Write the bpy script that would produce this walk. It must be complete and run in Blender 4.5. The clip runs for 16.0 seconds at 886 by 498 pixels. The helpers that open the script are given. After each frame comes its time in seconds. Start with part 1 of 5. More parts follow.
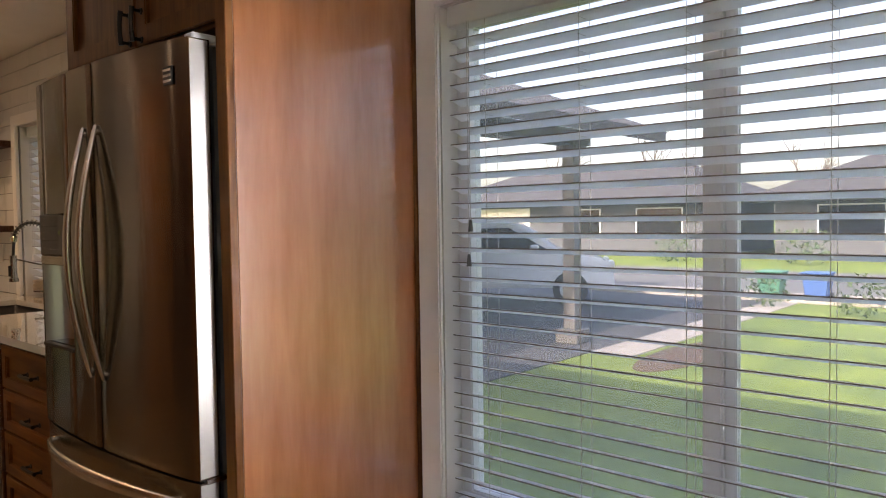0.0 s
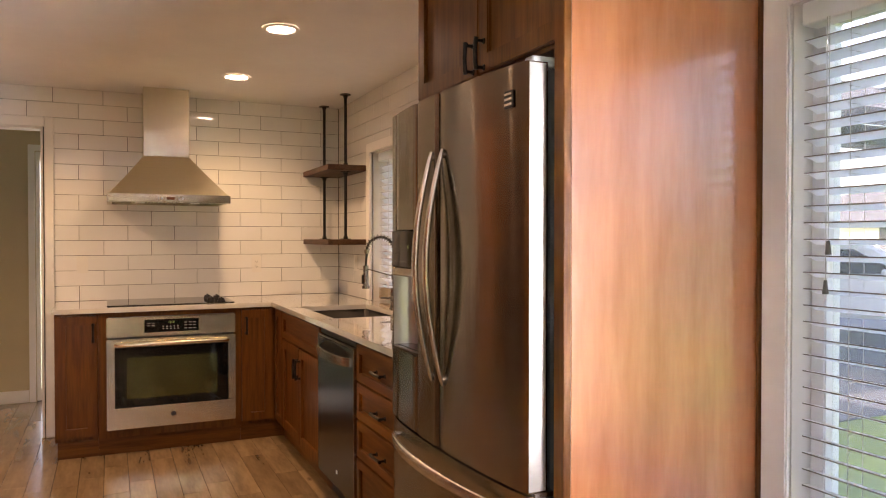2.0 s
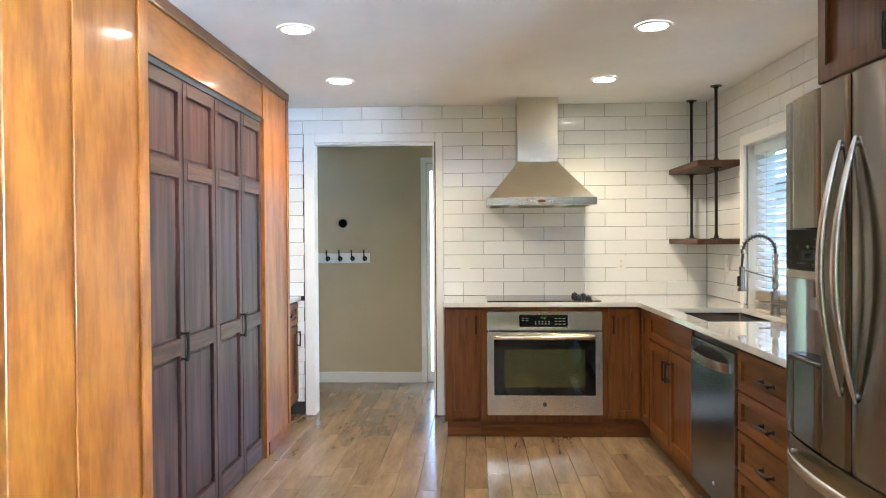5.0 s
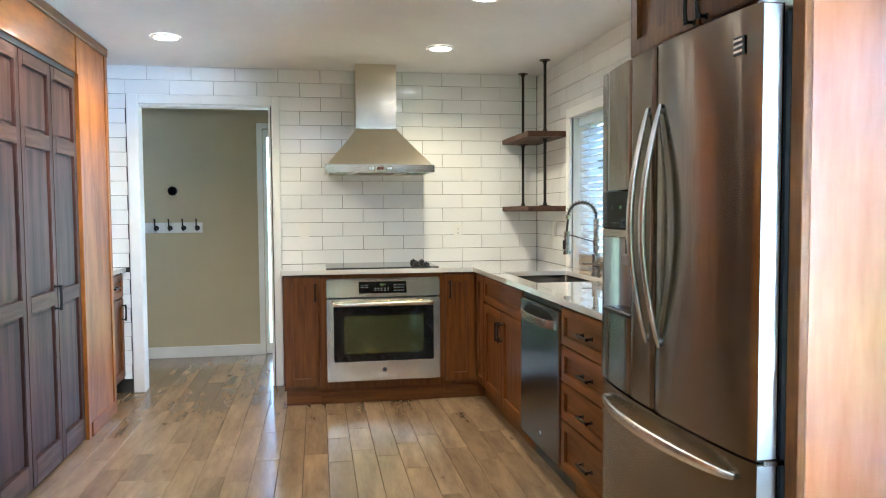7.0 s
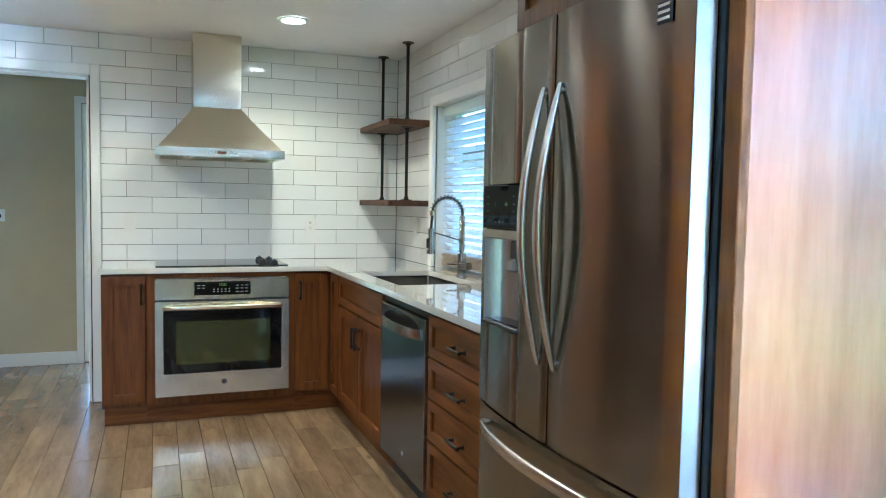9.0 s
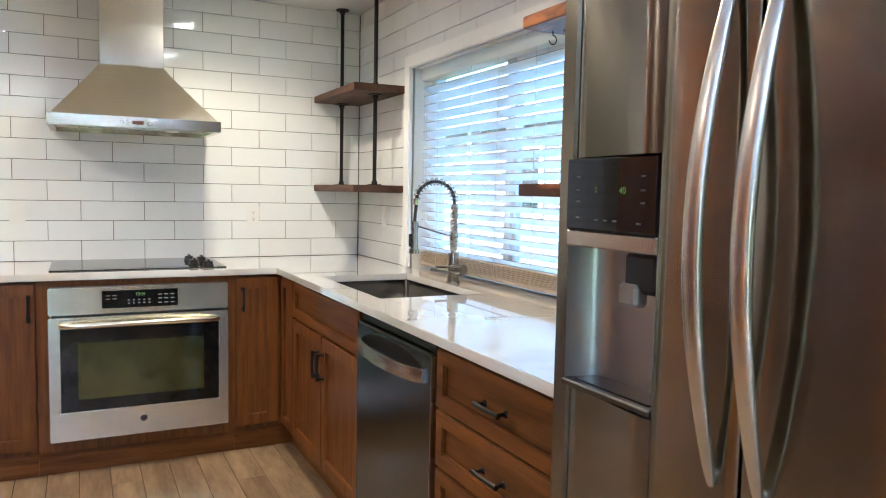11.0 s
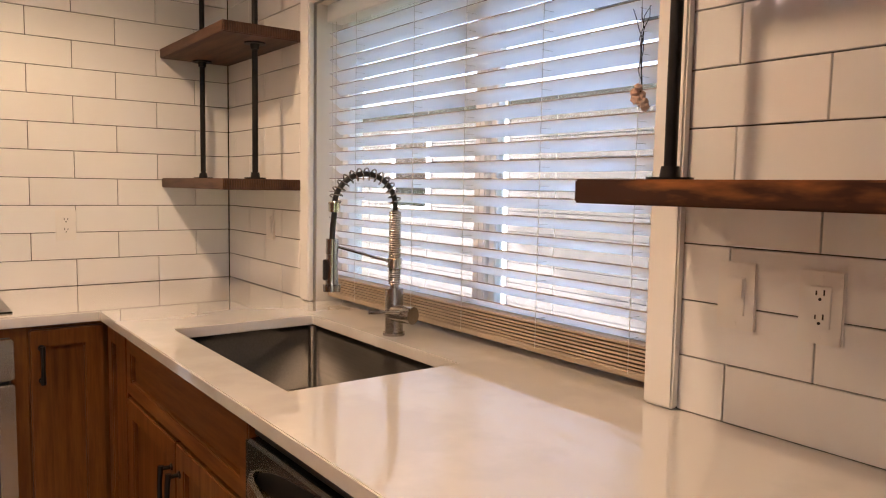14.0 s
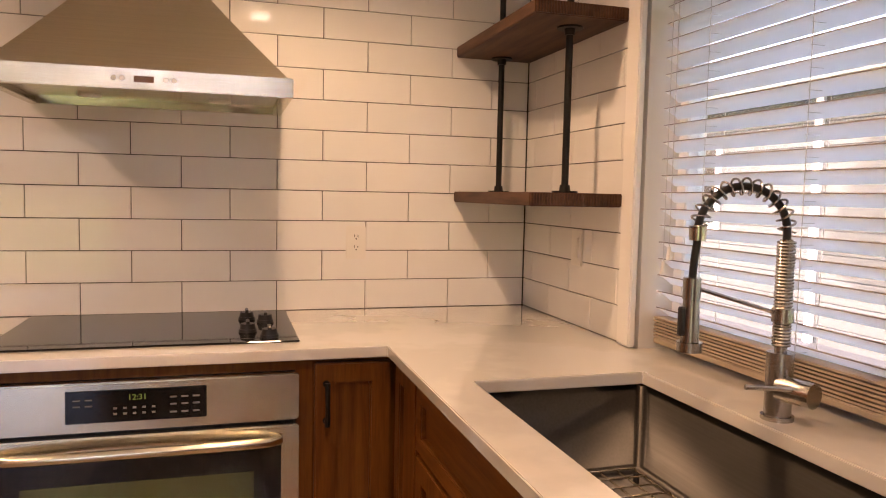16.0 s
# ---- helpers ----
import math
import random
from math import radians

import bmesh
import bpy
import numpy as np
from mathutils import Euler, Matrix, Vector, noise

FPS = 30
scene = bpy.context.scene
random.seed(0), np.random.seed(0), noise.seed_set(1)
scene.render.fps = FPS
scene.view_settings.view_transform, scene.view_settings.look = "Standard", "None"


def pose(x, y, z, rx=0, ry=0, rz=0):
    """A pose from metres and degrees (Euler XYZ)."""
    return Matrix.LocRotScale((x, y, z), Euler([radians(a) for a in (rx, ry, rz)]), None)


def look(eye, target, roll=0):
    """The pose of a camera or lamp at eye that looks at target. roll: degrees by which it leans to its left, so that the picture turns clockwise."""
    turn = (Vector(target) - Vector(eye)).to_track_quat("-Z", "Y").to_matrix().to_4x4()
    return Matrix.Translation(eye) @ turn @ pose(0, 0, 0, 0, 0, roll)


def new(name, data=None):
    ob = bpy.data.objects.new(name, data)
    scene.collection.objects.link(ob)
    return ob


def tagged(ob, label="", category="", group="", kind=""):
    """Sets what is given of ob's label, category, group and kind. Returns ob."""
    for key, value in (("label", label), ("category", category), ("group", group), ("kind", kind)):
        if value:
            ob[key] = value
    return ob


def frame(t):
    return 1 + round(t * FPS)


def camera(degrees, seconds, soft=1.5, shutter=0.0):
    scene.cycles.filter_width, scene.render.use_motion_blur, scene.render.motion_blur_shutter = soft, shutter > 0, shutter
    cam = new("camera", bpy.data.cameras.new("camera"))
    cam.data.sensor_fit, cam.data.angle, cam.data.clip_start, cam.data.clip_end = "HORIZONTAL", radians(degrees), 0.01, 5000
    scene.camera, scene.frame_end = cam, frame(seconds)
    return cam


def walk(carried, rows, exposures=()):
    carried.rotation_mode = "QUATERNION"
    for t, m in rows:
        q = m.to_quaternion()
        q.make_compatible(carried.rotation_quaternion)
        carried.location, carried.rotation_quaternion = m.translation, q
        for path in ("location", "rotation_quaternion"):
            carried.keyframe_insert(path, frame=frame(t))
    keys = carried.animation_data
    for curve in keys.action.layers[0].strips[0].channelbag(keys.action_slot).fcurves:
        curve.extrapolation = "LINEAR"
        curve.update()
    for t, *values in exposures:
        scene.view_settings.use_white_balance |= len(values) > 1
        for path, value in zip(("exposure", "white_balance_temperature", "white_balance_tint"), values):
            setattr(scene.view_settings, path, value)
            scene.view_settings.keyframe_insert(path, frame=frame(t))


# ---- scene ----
cam = camera(62.6, 16.0, soft=1.1)
PATH = [
    (0, (-1.622, -5.622, 1.335), (-0.124, -4.299, 1.255), -0.8),
    (0.5, (-1.631, -5.591, 1.333), (-0.317, -4.084, 1.282), -0.4),
    (1, (-1.627, -5.584, 1.335), (-0.492, -3.938, 1.292), -0.3),
    (1.5, (-1.633, -5.574, 1.337), (-0.647, -3.834, 1.302), -0.1),
    (2, (-1.646, -5.562, 1.34), (-0.814, -3.743, 1.312), -0.0),
    (2.5, (-1.671, -5.558, 1.339), (-1.007, -3.672, 1.32), -0.1),
    (3, (-1.692, -5.547, 1.338), (-1.218, -3.605, 1.325), -0.1),
    (3.5, (-1.71, -5.536, 1.337), (-1.432, -3.556, 1.331), -0.1),
    (3.8, (-1.716, -5.534, 1.339), (-1.55, -3.541, 1.333), -0.2),
    (4, (-1.729, -5.529, 1.34), (-1.629, -3.532, 1.334), -0.3),
    (4.2, (-1.734, -5.532, 1.347), (-1.694, -3.533, 1.338), -0.4),
    (6.3, (-1.746, -5.567, 1.322), (-1.66, -3.569, 1.271), -0.4),
    (6.5, (-1.737, -5.564, 1.313), (-1.581, -3.571, 1.248), -0.3),
    (7, (-1.723, -5.563, 1.305), (-1.383, -3.595, 1.201), -0.4),
    (7.5, (-1.732, -5.543, 1.304), (-1.225, -3.613, 1.176), -0.2),
    (8, (-1.746, -5.479, 1.299), (-1.124, -3.583, 1.165), 0.3),
    (8.5, (-1.694, -5.322, 1.299), (-1.006, -3.449, 1.174), 0.7),
    (9, (-1.655, -5.149, 1.306), (-0.924, -3.291, 1.187), 1.0),
    (9.2, (-1.631, -5.07, 1.308), (-0.897, -3.213, 1.189), 1.3),
    (11.5, (-1.509, -4.025, 1.315), (-0.577, -2.263, 1.151), 1.3),
    (12, (-1.440, -3.830, 1.316), (-0.480, -2.088, 1.143), 0.8),
    (12.5, (-1.33, -3.634, 1.306), (-0.326, -1.912, 1.145), 1.2),
    (13, (-1.279, -3.455, 1.32), (-0.235, -1.758, 1.149), 0.7),
    (13.5, (-1.236, -3.252, 1.324), (-0.091, -1.621, 1.157), 0.5),
    (13.6, (-1.227, -3.219, 1.324), (-0.064, -1.601, 1.157), 0.8),
    (14, (-1.159, -3.085, 1.32), (0.038, -1.491, 1.15), 1.0),
    (14.5, (-1.057, -2.928, 1.315), (0.108, -1.31, 1.158), 1.5),
    (15, (-1.031, -2.772, 1.32), (0.026, -1.082, 1.164), 1.2),
    (15.5, (-1.075, -2.637, 1.334), (-0.208, -0.841, 1.177), 1.4),
    (16, (-1.075, -2.546, 1.323), (-0.51, -0.633, 1.175), 1.2),
]
# extra rows that carry the walk over the stretches between the fitted ones
GAPS = [
    (4.7, (-1.742, -5.545, 1.345), (-1.80, -3.546, 1.325), -0.4),
    (5.3, (-1.747, -5.558, 1.338), (-1.845, -3.561, 1.306), -0.4),
    (5.9, (-1.748, -5.566, 1.329), (-1.78, -3.567, 1.285), -0.4),
    (9.9, (-1.575, -4.76, 1.305), (-0.80, -2.92, 1.175), 1.2),
    (10.7, (-1.535, -4.38, 1.298), (-0.68, -2.58, 1.15), 0.9),
]
EXPOSURES = [(0, 0.9, 7100, 25), (1.0, 1.3, 7300, 36), (2.0, 1.95, 7200, 29), (2.5, 2.15, 6000, 10), (3.0, 2.42, 4850, 1), (3.5, 2.62, 4950, 6), (6.5, 2.57, 4850, 6), (7.5, 2.57, 4480, -2), (9.0, 2.45, 4200, -3), (11.5, 2.68, 4900, 10), (12.5, 2.58, 5750, 14), (14.0, 2.0, 6250, 27), (15.0, 2.02, 6250, 32), (15.5, 1.75, 6450, 32), (16.0, 2.0, 7000, 35)]
walk(cam, [(t, look(eye, target, roll)) for t, eye, target, roll in sorted(PATH + GAPS)], EXPOSURES)

# ---- world and large lights ----
CEIL = 2.36
world = bpy.data.worlds.new("sky")
scene.world = world
world.use_nodes = True
wn = world.node_tree.nodes
sky = wn.new("ShaderNodeTexSky")
sky.sky_type = "NISHITA"
sky.sun_disc = False
sky.sun_elevation = radians(32)
sky.sun_rotation = radians(-75)
sky.air_density, sky.dust_density = 1.0, 4.0
world.node_tree.links.new(sky.outputs[0], wn["Background"].inputs[0])
wn["Background"].inputs[1].default_value = 0.32

sun = new("sun", bpy.data.lights.new("sun", "SUN"))
sun.data.energy, sun.data.angle, sun.data.color = 5.0, radians(0.5), (1.0, 0.94, 0.85)
sun.matrix_world = look((-20, -5, 12.9), (0, 0, 0))


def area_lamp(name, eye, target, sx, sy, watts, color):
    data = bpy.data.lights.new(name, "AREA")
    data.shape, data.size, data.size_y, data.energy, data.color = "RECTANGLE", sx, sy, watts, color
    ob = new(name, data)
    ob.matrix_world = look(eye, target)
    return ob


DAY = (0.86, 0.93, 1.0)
# Added fill lamp in an out-of-view window bay; brightens the fridge end panel.
area_lamp("sky_fill_unseen_bay", (0.13, -6.12, 1.2), (-1, -6.12, 1.2), 0.85, 1.35, 150, DAY)
area_lamp("sky_light_hall_door", (-1.76, 1.42, 1.05), (-1.76, 0, 1.05), 0.8, 1.85, 1.6, DAY)

# ---- materials ----


def material(name, color, rough=0.5, metal=0.0, vary=0.12, scale=6.0, bump=0.0, bump_scale=80.0, stretch=(1, 1, 1), second=None,
             random=0.0, coat=0.0, detail=4.0, contrast=(0.3, 0.7), spec=0.5, rough_vary=0.0, aniso=0.0):
    """A principled material: two scales of stretched noise mix the colour with a darker second one, with fine relief."""
    m = bpy.data.materials.new(name)
    m.use_nodes = True
    nt = m.node_tree
    n, l = nt.nodes, nt.links
    b = n["Principled BSDF"]
    tc, mp = n.new("ShaderNodeTexCoord"), n.new("ShaderNodeMapping")
    l.new(tc.outputs["Object"], mp.inputs[0])
    mp.inputs["Scale"].default_value = stretch
    no = n.new("ShaderNodeTexNoise")
    no.inputs["Scale"].default_value, no.inputs["Detail"].default_value = scale, detail
    no2 = n.new("ShaderNodeTexNoise")
    no2.inputs["Scale"].default_value, no2.inputs["Detail"].default_value = scale * 5.3, 3
    vec = mp.outputs[0]
    info = n.new("ShaderNodeObjectInfo")
    if random:
        add, mul = n.new("ShaderNodeVectorMath"), n.new("ShaderNodeVectorMath")
        mul.operation = "SCALE"
        comb = n.new("ShaderNodeCombineXYZ")
        for i in range(3):
            l.new(info.outputs["Random"], comb.inputs[i])
        l.new(comb.outputs[0], mul.inputs[0])
        mul.inputs["Scale"].default_value = 37.0
        l.new(vec, add.inputs[0])
        l.new(mul.outputs[0], add.inputs[1])
        vec = add.outputs[0]
    l.new(vec, no.inputs["Vector"])
    l.new(vec, no2.inputs["Vector"])
    mixn = n.new("ShaderNodeMath")
    mixn.operation = "MULTIPLY_ADD"
    l.new(no2.outputs["Fac"], mixn.inputs[0])
    mixn.inputs[1].default_value = 0.35
    sub = n.new("ShaderNodeMath")
    sub.operation = "SUBTRACT"
    l.new(no.outputs["Fac"], sub.inputs[0])
    sub.inputs[1].default_value = 0.175
    l.new(sub.outputs[0], mixn.inputs[2])
    ramp = n.new("ShaderNodeMapRange")
    ramp.inputs["From Min"].default_value, ramp.inputs["From Max"].default_value = contrast
    l.new(mixn.outputs[0], ramp.inputs["Value"])
    mix = n.new("ShaderNodeMix")
    mix.data_type = "RGBA"
    sec = second or tuple(c * (1 - vary) for c in color)
    mix.inputs["A"].default_value, mix.inputs["B"].default_value = (*color, 1), (*sec, 1)
    l.new(ramp.outputs[0], mix.inputs["Factor"])
    out = mix.outputs["Result"]
    if random:
        hs = n.new("ShaderNodeHueSaturation")
        mr = n.new("ShaderNodeMapRange")
        mr.inputs["To Min"].default_value, mr.inputs["To Max"].default_value = 1 - random, 1 + random
        l.new(info.outputs["Random"], mr.inputs["Value"])
        l.new(mr.outputs[0], hs.inputs["Value"])
        l.new(out, hs.inputs["Color"])
        out = hs.outputs[0]
    l.new(out, b.inputs["Base Color"])
    b.inputs["Roughness"].default_value, b.inputs["Metallic"].default_value = rough, metal
    b.inputs["Coat Weight"].default_value = coat
    b.inputs["Coat Roughness"].default_value = 0.12
    b.inputs["Specular IOR Level"].default_value = spec
    b.inputs["Anisotropic"].default_value = aniso
    if rough_vary:
        rr = n.new("ShaderNodeMapRange")
        rr.inputs["To Min"].default_value, rr.inputs["To Max"].default_value = rough - rough_vary, rough + rough_vary
        l.new(no.outputs["Fac"], rr.inputs["Value"])
        l.new(rr.outputs[0], b.inputs["Roughness"])
    if bump:
        bn, bu = n.new("ShaderNodeTexNoise"), n.new("ShaderNodeBump")
        bn.inputs["Scale"].default_value, bn.inputs["Detail"].default_value = bump_scale, 3
        l.new(vec, bn.inputs["Vector"])
        bu.inputs["Strength"].default_value, bu.inputs["Distance"].default_value = bump, 0.002
        l.new(bn.outputs["Fac"], bu.inputs["Height"])
        l.new(bu.outputs[0], b.inputs["Normal"])
    return m


def glow(name, color, strength):
    m = bpy.data.materials.new(name)
    m.use_nodes = True
    b = m.node_tree.nodes["Principled BSDF"]
    b.inputs["Base Color"].default_value = (*color, 1)
    b.inputs["Emission Color"].default_value = (*color, 1)
    b.inputs["Emission Strength"].default_value = strength
    return m


def wood(name, light, dark, axis, rough=0.4, coat=0.0, random=0.12, scale=3.0, contrast=(0.3, 0.72), k=14, spec=0.3):
    st = [k, k, k]
    st["xyz".index(axis)] = 1.0
    return material(name, light, rough, 0, scale=scale, stretch=tuple(st), second=dark, random=random, coat=coat, bump=0.06,
                    bump_scale=14, detail=5, contrast=contrast, rough_vary=0.06, spec=spec)


CAB_L, CAB_D = (0.160, 0.056, 0.008), (0.078, 0.024, 0.003)
WOOD_Z = wood("cabinet_wood_upright", CAB_L, CAB_D, "z", 0.38, 0.0, spec=0.22)
WOOD_X = wood("cabinet_wood_along_x", CAB_L, CAB_D, "x", 0.38, 0.0, spec=0.22)
WOOD_Y = wood("cabinet_wood_along_y", CAB_L, CAB_D, "y", 0.38, 0.0, spec=0.22)
PANEL_WOOD = wood("veneer_panel_wood", (0.40, 0.15, 0.05), (0.30, 0.095, 0.028), "z", 0.2, 1.0, 0.0, 1.6, k=7, spec=0.6)
PANEL_WOOD.node_tree.nodes["Principled BSDF"].inputs["Coat IOR"].default_value = 1.8
PANEL_WOOD.node_tree.nodes["Principled BSDF"].inputs["Coat Roughness"].default_value = 0.22
HONEY_Z = wood("honey_wood_upright", (0.37, 0.130, 0.016), (0.21, 0.064, 0.007), "z", 0.34, 0.2, 0.05, 2.4, (0.34, 0.66), 4)
HONEY_Y = wood("honey_wood_along_y", (0.37, 0.130, 0.016), (0.21, 0.064, 0.007), "y", 0.34, 0.2, 0.05, 2.4, (0.34, 0.66), 4)
CROWN = wood("crown_wood", (0.16, 0.07, 0.022), (0.10, 0.04, 0.012), "y", 0.4)
DOOR_Z = wood("dark_door_wood_upright", (0.085, 0.036, 0.025), (0.030, 0.012, 0.009), "z", 0.5, 0.0, 0.12, 1.3, (0.36, 0.62), 13, 0.25)
DOOR_Y = wood("dark_door_wood_along_y", (0.10, 0.046, 0.026), (0.042, 0.018, 0.010), "y", 0.5, 0.0, 0.1, 2.5, (0.35, 0.65), 16)
SHELF_Y = wood("shelf_wood", (0.12, 0.055, 0.03), (0.045, 0.02, 0.012), "y", 0.5, 0.0, 0.1, 2.2, (0.35, 0.65), 8)
SHELF_KNOT = wood("knotty_shelf_wood", (0.045, 0.017, 0.008), (0.36, 0.13, 0.035), "y", 0.4, 0.1, 0.1, 2.6, (0.46, 0.66), 4)
PLANK = wood("floor_plank_wood", (0.285, 0.192, 0.105), (0.16, 0.106, 0.058), "y", 0.22, 0.2, 0.17, 2.2, (0.3, 0.72), 6, 0.45)
SUBFLOOR = material("dark_subfloor", (0.06, 0.042, 0.026), 0.9, vary=0.3, scale=20)


def add_knots(m, scale, reach, color):
    """Dark oval knots, a few to a plank, laid over a wood's colour."""
    n, l = m.node_tree.nodes, m.node_tree.links
    b = n["Principled BSDF"]
    old = b.inputs["Base Color"].links[0].from_socket
    tc, mp, info = n.new("ShaderNodeTexCoord"), n.new("ShaderNodeMapping"), n.new("ShaderNodeObjectInfo")
    mp.inputs["Scale"].default_value = (1.0, 0.45, 1.0)
    l.new(tc.outputs["Object"], mp.inputs[0])
    shift, vor, wob = n.new("ShaderNodeVectorMath"), n.new("ShaderNodeTexVoronoi"), n.new("ShaderNodeTexNoise")
    shift.operation = "MULTIPLY_ADD"
    l.new(info.outputs["Random"], shift.inputs[0])
    shift.inputs[1].default_value = (41.0, 67.0, 23.0)
    l.new(mp.outputs[0], shift.inputs[2])
    vor.inputs["Scale"].default_value, wob.inputs["Scale"].default_value = scale, 30.0
    l.new(shift.outputs[0], vor.inputs["Vector"])
    l.new(shift.outputs[0], wob.inputs["Vector"])
    add, ramp, mix = n.new("ShaderNodeMath"), n.new("ShaderNodeMapRange"), n.new("ShaderNodeMix")
    add.operation = "MULTIPLY_ADD"
    l.new(wob.outputs["Fac"], add.inputs[0])
    add.inputs[1].default_value = 0.12
    l.new(vor.outputs["Distance"], add.inputs[2])
    ramp.inputs["From Min"].default_value, ramp.inputs["From Max"].default_value = reach + 0.06, reach + 0.11
    ramp.inputs["To Min"].default_value, ramp.inputs["To Max"].default_value = 0.75, 0.0
    l.new(add.outputs[0], ramp.inputs["Value"])
    mix.data_type = "RGBA"
    l.new(ramp.outputs[0], mix.inputs["Factor"])
    l.new(old, mix.inputs["A"])
    mix.inputs["B"].default_value = (*color, 1)
    l.new(mix.outputs["Result"], b.inputs["Base Color"])


add_knots(PLANK, 4.5, 0.03, (0.05, 0.03, 0.016))
TILE = material("glazed_white_tile", (0.82, 0.815, 0.80), 0.07, vary=0.04, scale=2.5, bump=0.05, bump_scale=5, random=0.02)
GROUT = material("dark_grout", (0.032, 0.028, 0.024), 0.9, vary=0.3, scale=20, bump=0.3, bump_scale=200)
WHITE = material("white_trim_paint", (0.80, 0.79, 0.77), 0.35, vary=0.05, scale=3, bump=0.03, bump_scale=60)
WALL = material("white_wall_paint", (0.72, 0.70, 0.67), 0.6, vary=0.05, scale=1.5, bump=0.12, bump_scale=160)
CEILING = material("ceiling_paint", (0.86, 0.855, 0.85), 0.75, vary=0.06, scale=2, bump=0.35, bump_scale=110)
# For the unseen rear and left walls, made dark to cut bounced light.
BROWN = material("brown_unseen_wall", (0.15, 0.095, 0.055), 0.6, vary=0.06, scale=1.5, bump=0.12, bump_scale=160)
BEIGE = material("beige_wall_paint", (0.50, 0.425, 0.27), 0.6, vary=0.06, scale=1.5, bump=0.12, bump_scale=160)
QUARTZ = material("white_quartz", (0.69, 0.66, 0.615), 0.05, vary=0.09, scale=2.2, detail=8, contrast=(0.46, 0.56), coat=1.0, spec=0.8)
QUARTZ.node_tree.nodes["Principled BSDF"].inputs["Coat Roughness"].default_value = 0.03
STEEL_X = material("brushed_steel_along_x", (0.68, 0.63, 0.51), 0.2, 1.0, vary=0.10, scale=4, stretch=(1, 60, 60), bump=0.03, bump_scale=20, aniso=0.5)
STEEL_Y = material("brushed_steel_along_y", (0.60, 0.54, 0.44), 0.24, 1.0, vary=0.10, scale=4, stretch=(60, 1, 60), bump=0.03, bump_scale=20, aniso=0.5)
STEEL_Z = material("brushed_steel_upright", (0.240, 0.203, 0.150), 0.22, 1.0, vary=0.06, scale=3, stretch=(1, 1, 0.15), bump=0.6, bump_scale=9, aniso=0.93)
brushed = STEEL_Z.node_tree
tangent = brushed.nodes.new("ShaderNodeTangent")
tangent.direction_type, tangent.axis = "RADIAL", "Z"
brushed.links.new(tangent.outputs[0], brushed.nodes["Principled BSDF"].inputs["Tangent"])
brushed.nodes["Principled BSDF"].inputs["Anisotropic Rotation"].default_value = 0.25
SATIN = material("satin_steel_bar", (0.64, 0.59, 0.52), 0.27, 1.0, vary=0.06, scale=6)
RECESS = material("recess_steel", (0.42, 0.40, 0.38), 0.3, 0.9, vary=0.06, scale=4)
DARK_STEEL = material("dark_steel", (0.15, 0.143, 0.138), 0.24, 1.0, vary=0.12, scale=4, stretch=(50, 1, 50), bump=0.03, bump_scale=20)
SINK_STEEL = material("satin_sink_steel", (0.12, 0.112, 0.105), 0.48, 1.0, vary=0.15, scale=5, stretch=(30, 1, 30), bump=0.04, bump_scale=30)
EDGE_STEEL = material("pale_satin_steel", (0.40, 0.385, 0.35), 0.32, 0.8, vary=0.04, scale=4, stretch=(20, 20, 1))
NICKEL = material("brushed_nickel", (0.42, 0.39, 0.36), 0.25, 1.0, vary=0.1, scale=20)
GREY_SIDE = material("grey_painted_steel", (0.05, 0.052, 0.056), 0.5, 0.0, spec=0.3, vary=0.1, scale=8, bump=0.08, bump_scale=300)
LIGHT_GREY = material("light_grey_paint", (0.62, 0.63, 0.63), 0.3, 0.2, vary=0.05, scale=5)
BLACK_GLASS = material("black_glass", (0.006, 0.006, 0.007), 0.04, vary=0.1, scale=3, spec=0.35)
OVEN_GLASS = material("oven_window_glass", (0.14, 0.155, 0.075), 0.08, 0.85, vary=0.1, scale=3)
BLACK = material("black_plastic", (0.012, 0.011, 0.011), 0.35, vary=0.2, scale=20)
IRON = material("black_iron_pipe", (0.02, 0.018, 0.017), 0.42, 0.6, vary=0.3, scale=25, bump=0.1, bump_scale=90)
BRONZE = material("dark_bronze_handle", (0.022, 0.018, 0.015), 0.4, 0.7, vary=0.3, scale=40)
BLIND = material("white_blind_slat", (0.91, 0.915, 0.91), 0.38, vary=0.03, scale=3)
bn_ = BLIND.node_tree.nodes
tr_, mx_ = bn_.new("ShaderNodeBsdfTranslucent"), bn_.new("ShaderNodeMixShader")
tr_.inputs[0].default_value, mx_.inputs[0].default_value = (0.95, 0.96, 0.96, 1), 0.64
BLIND.node_tree.links.new(bn_["Principled BSDF"].outputs[0], mx_.inputs[1])
BLIND.node_tree.links.new(tr_.outputs[0], mx_.inputs[2])
BLIND.node_tree.links.new(mx_.outputs[0], bn_["Material Output"].inputs[0])
# Shade on the room-side slat edges, put into a darker tan colour.
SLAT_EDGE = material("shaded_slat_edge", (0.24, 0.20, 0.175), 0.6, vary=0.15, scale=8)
# Tan slat edges, darkened in colour for the shade on the backlit stack.
TAN_SHADED_BLIND = material("shaded_stacked_slat_edge", (0.42, 0.34, 0.25), 0.5, vary=0.15, scale=8)
VINYL = material("white_vinyl", (0.78, 0.78, 0.77), 0.35, vary=0.04, scale=4)
PLASTIC = material("white_plastic", (0.78, 0.76, 0.72), 0.3, vary=0.03, scale=8)
CORD = material("pale_cord", (0.6, 0.58, 0.54), 0.7, vary=0.1, scale=40)
GREEN_GLOW = glow("green_display", (0.10, 0.16, 0.02), 0.12)
AMBER = material("amber_display", (0.10, 0.035, 0.01), 0.2, vary=0.1)
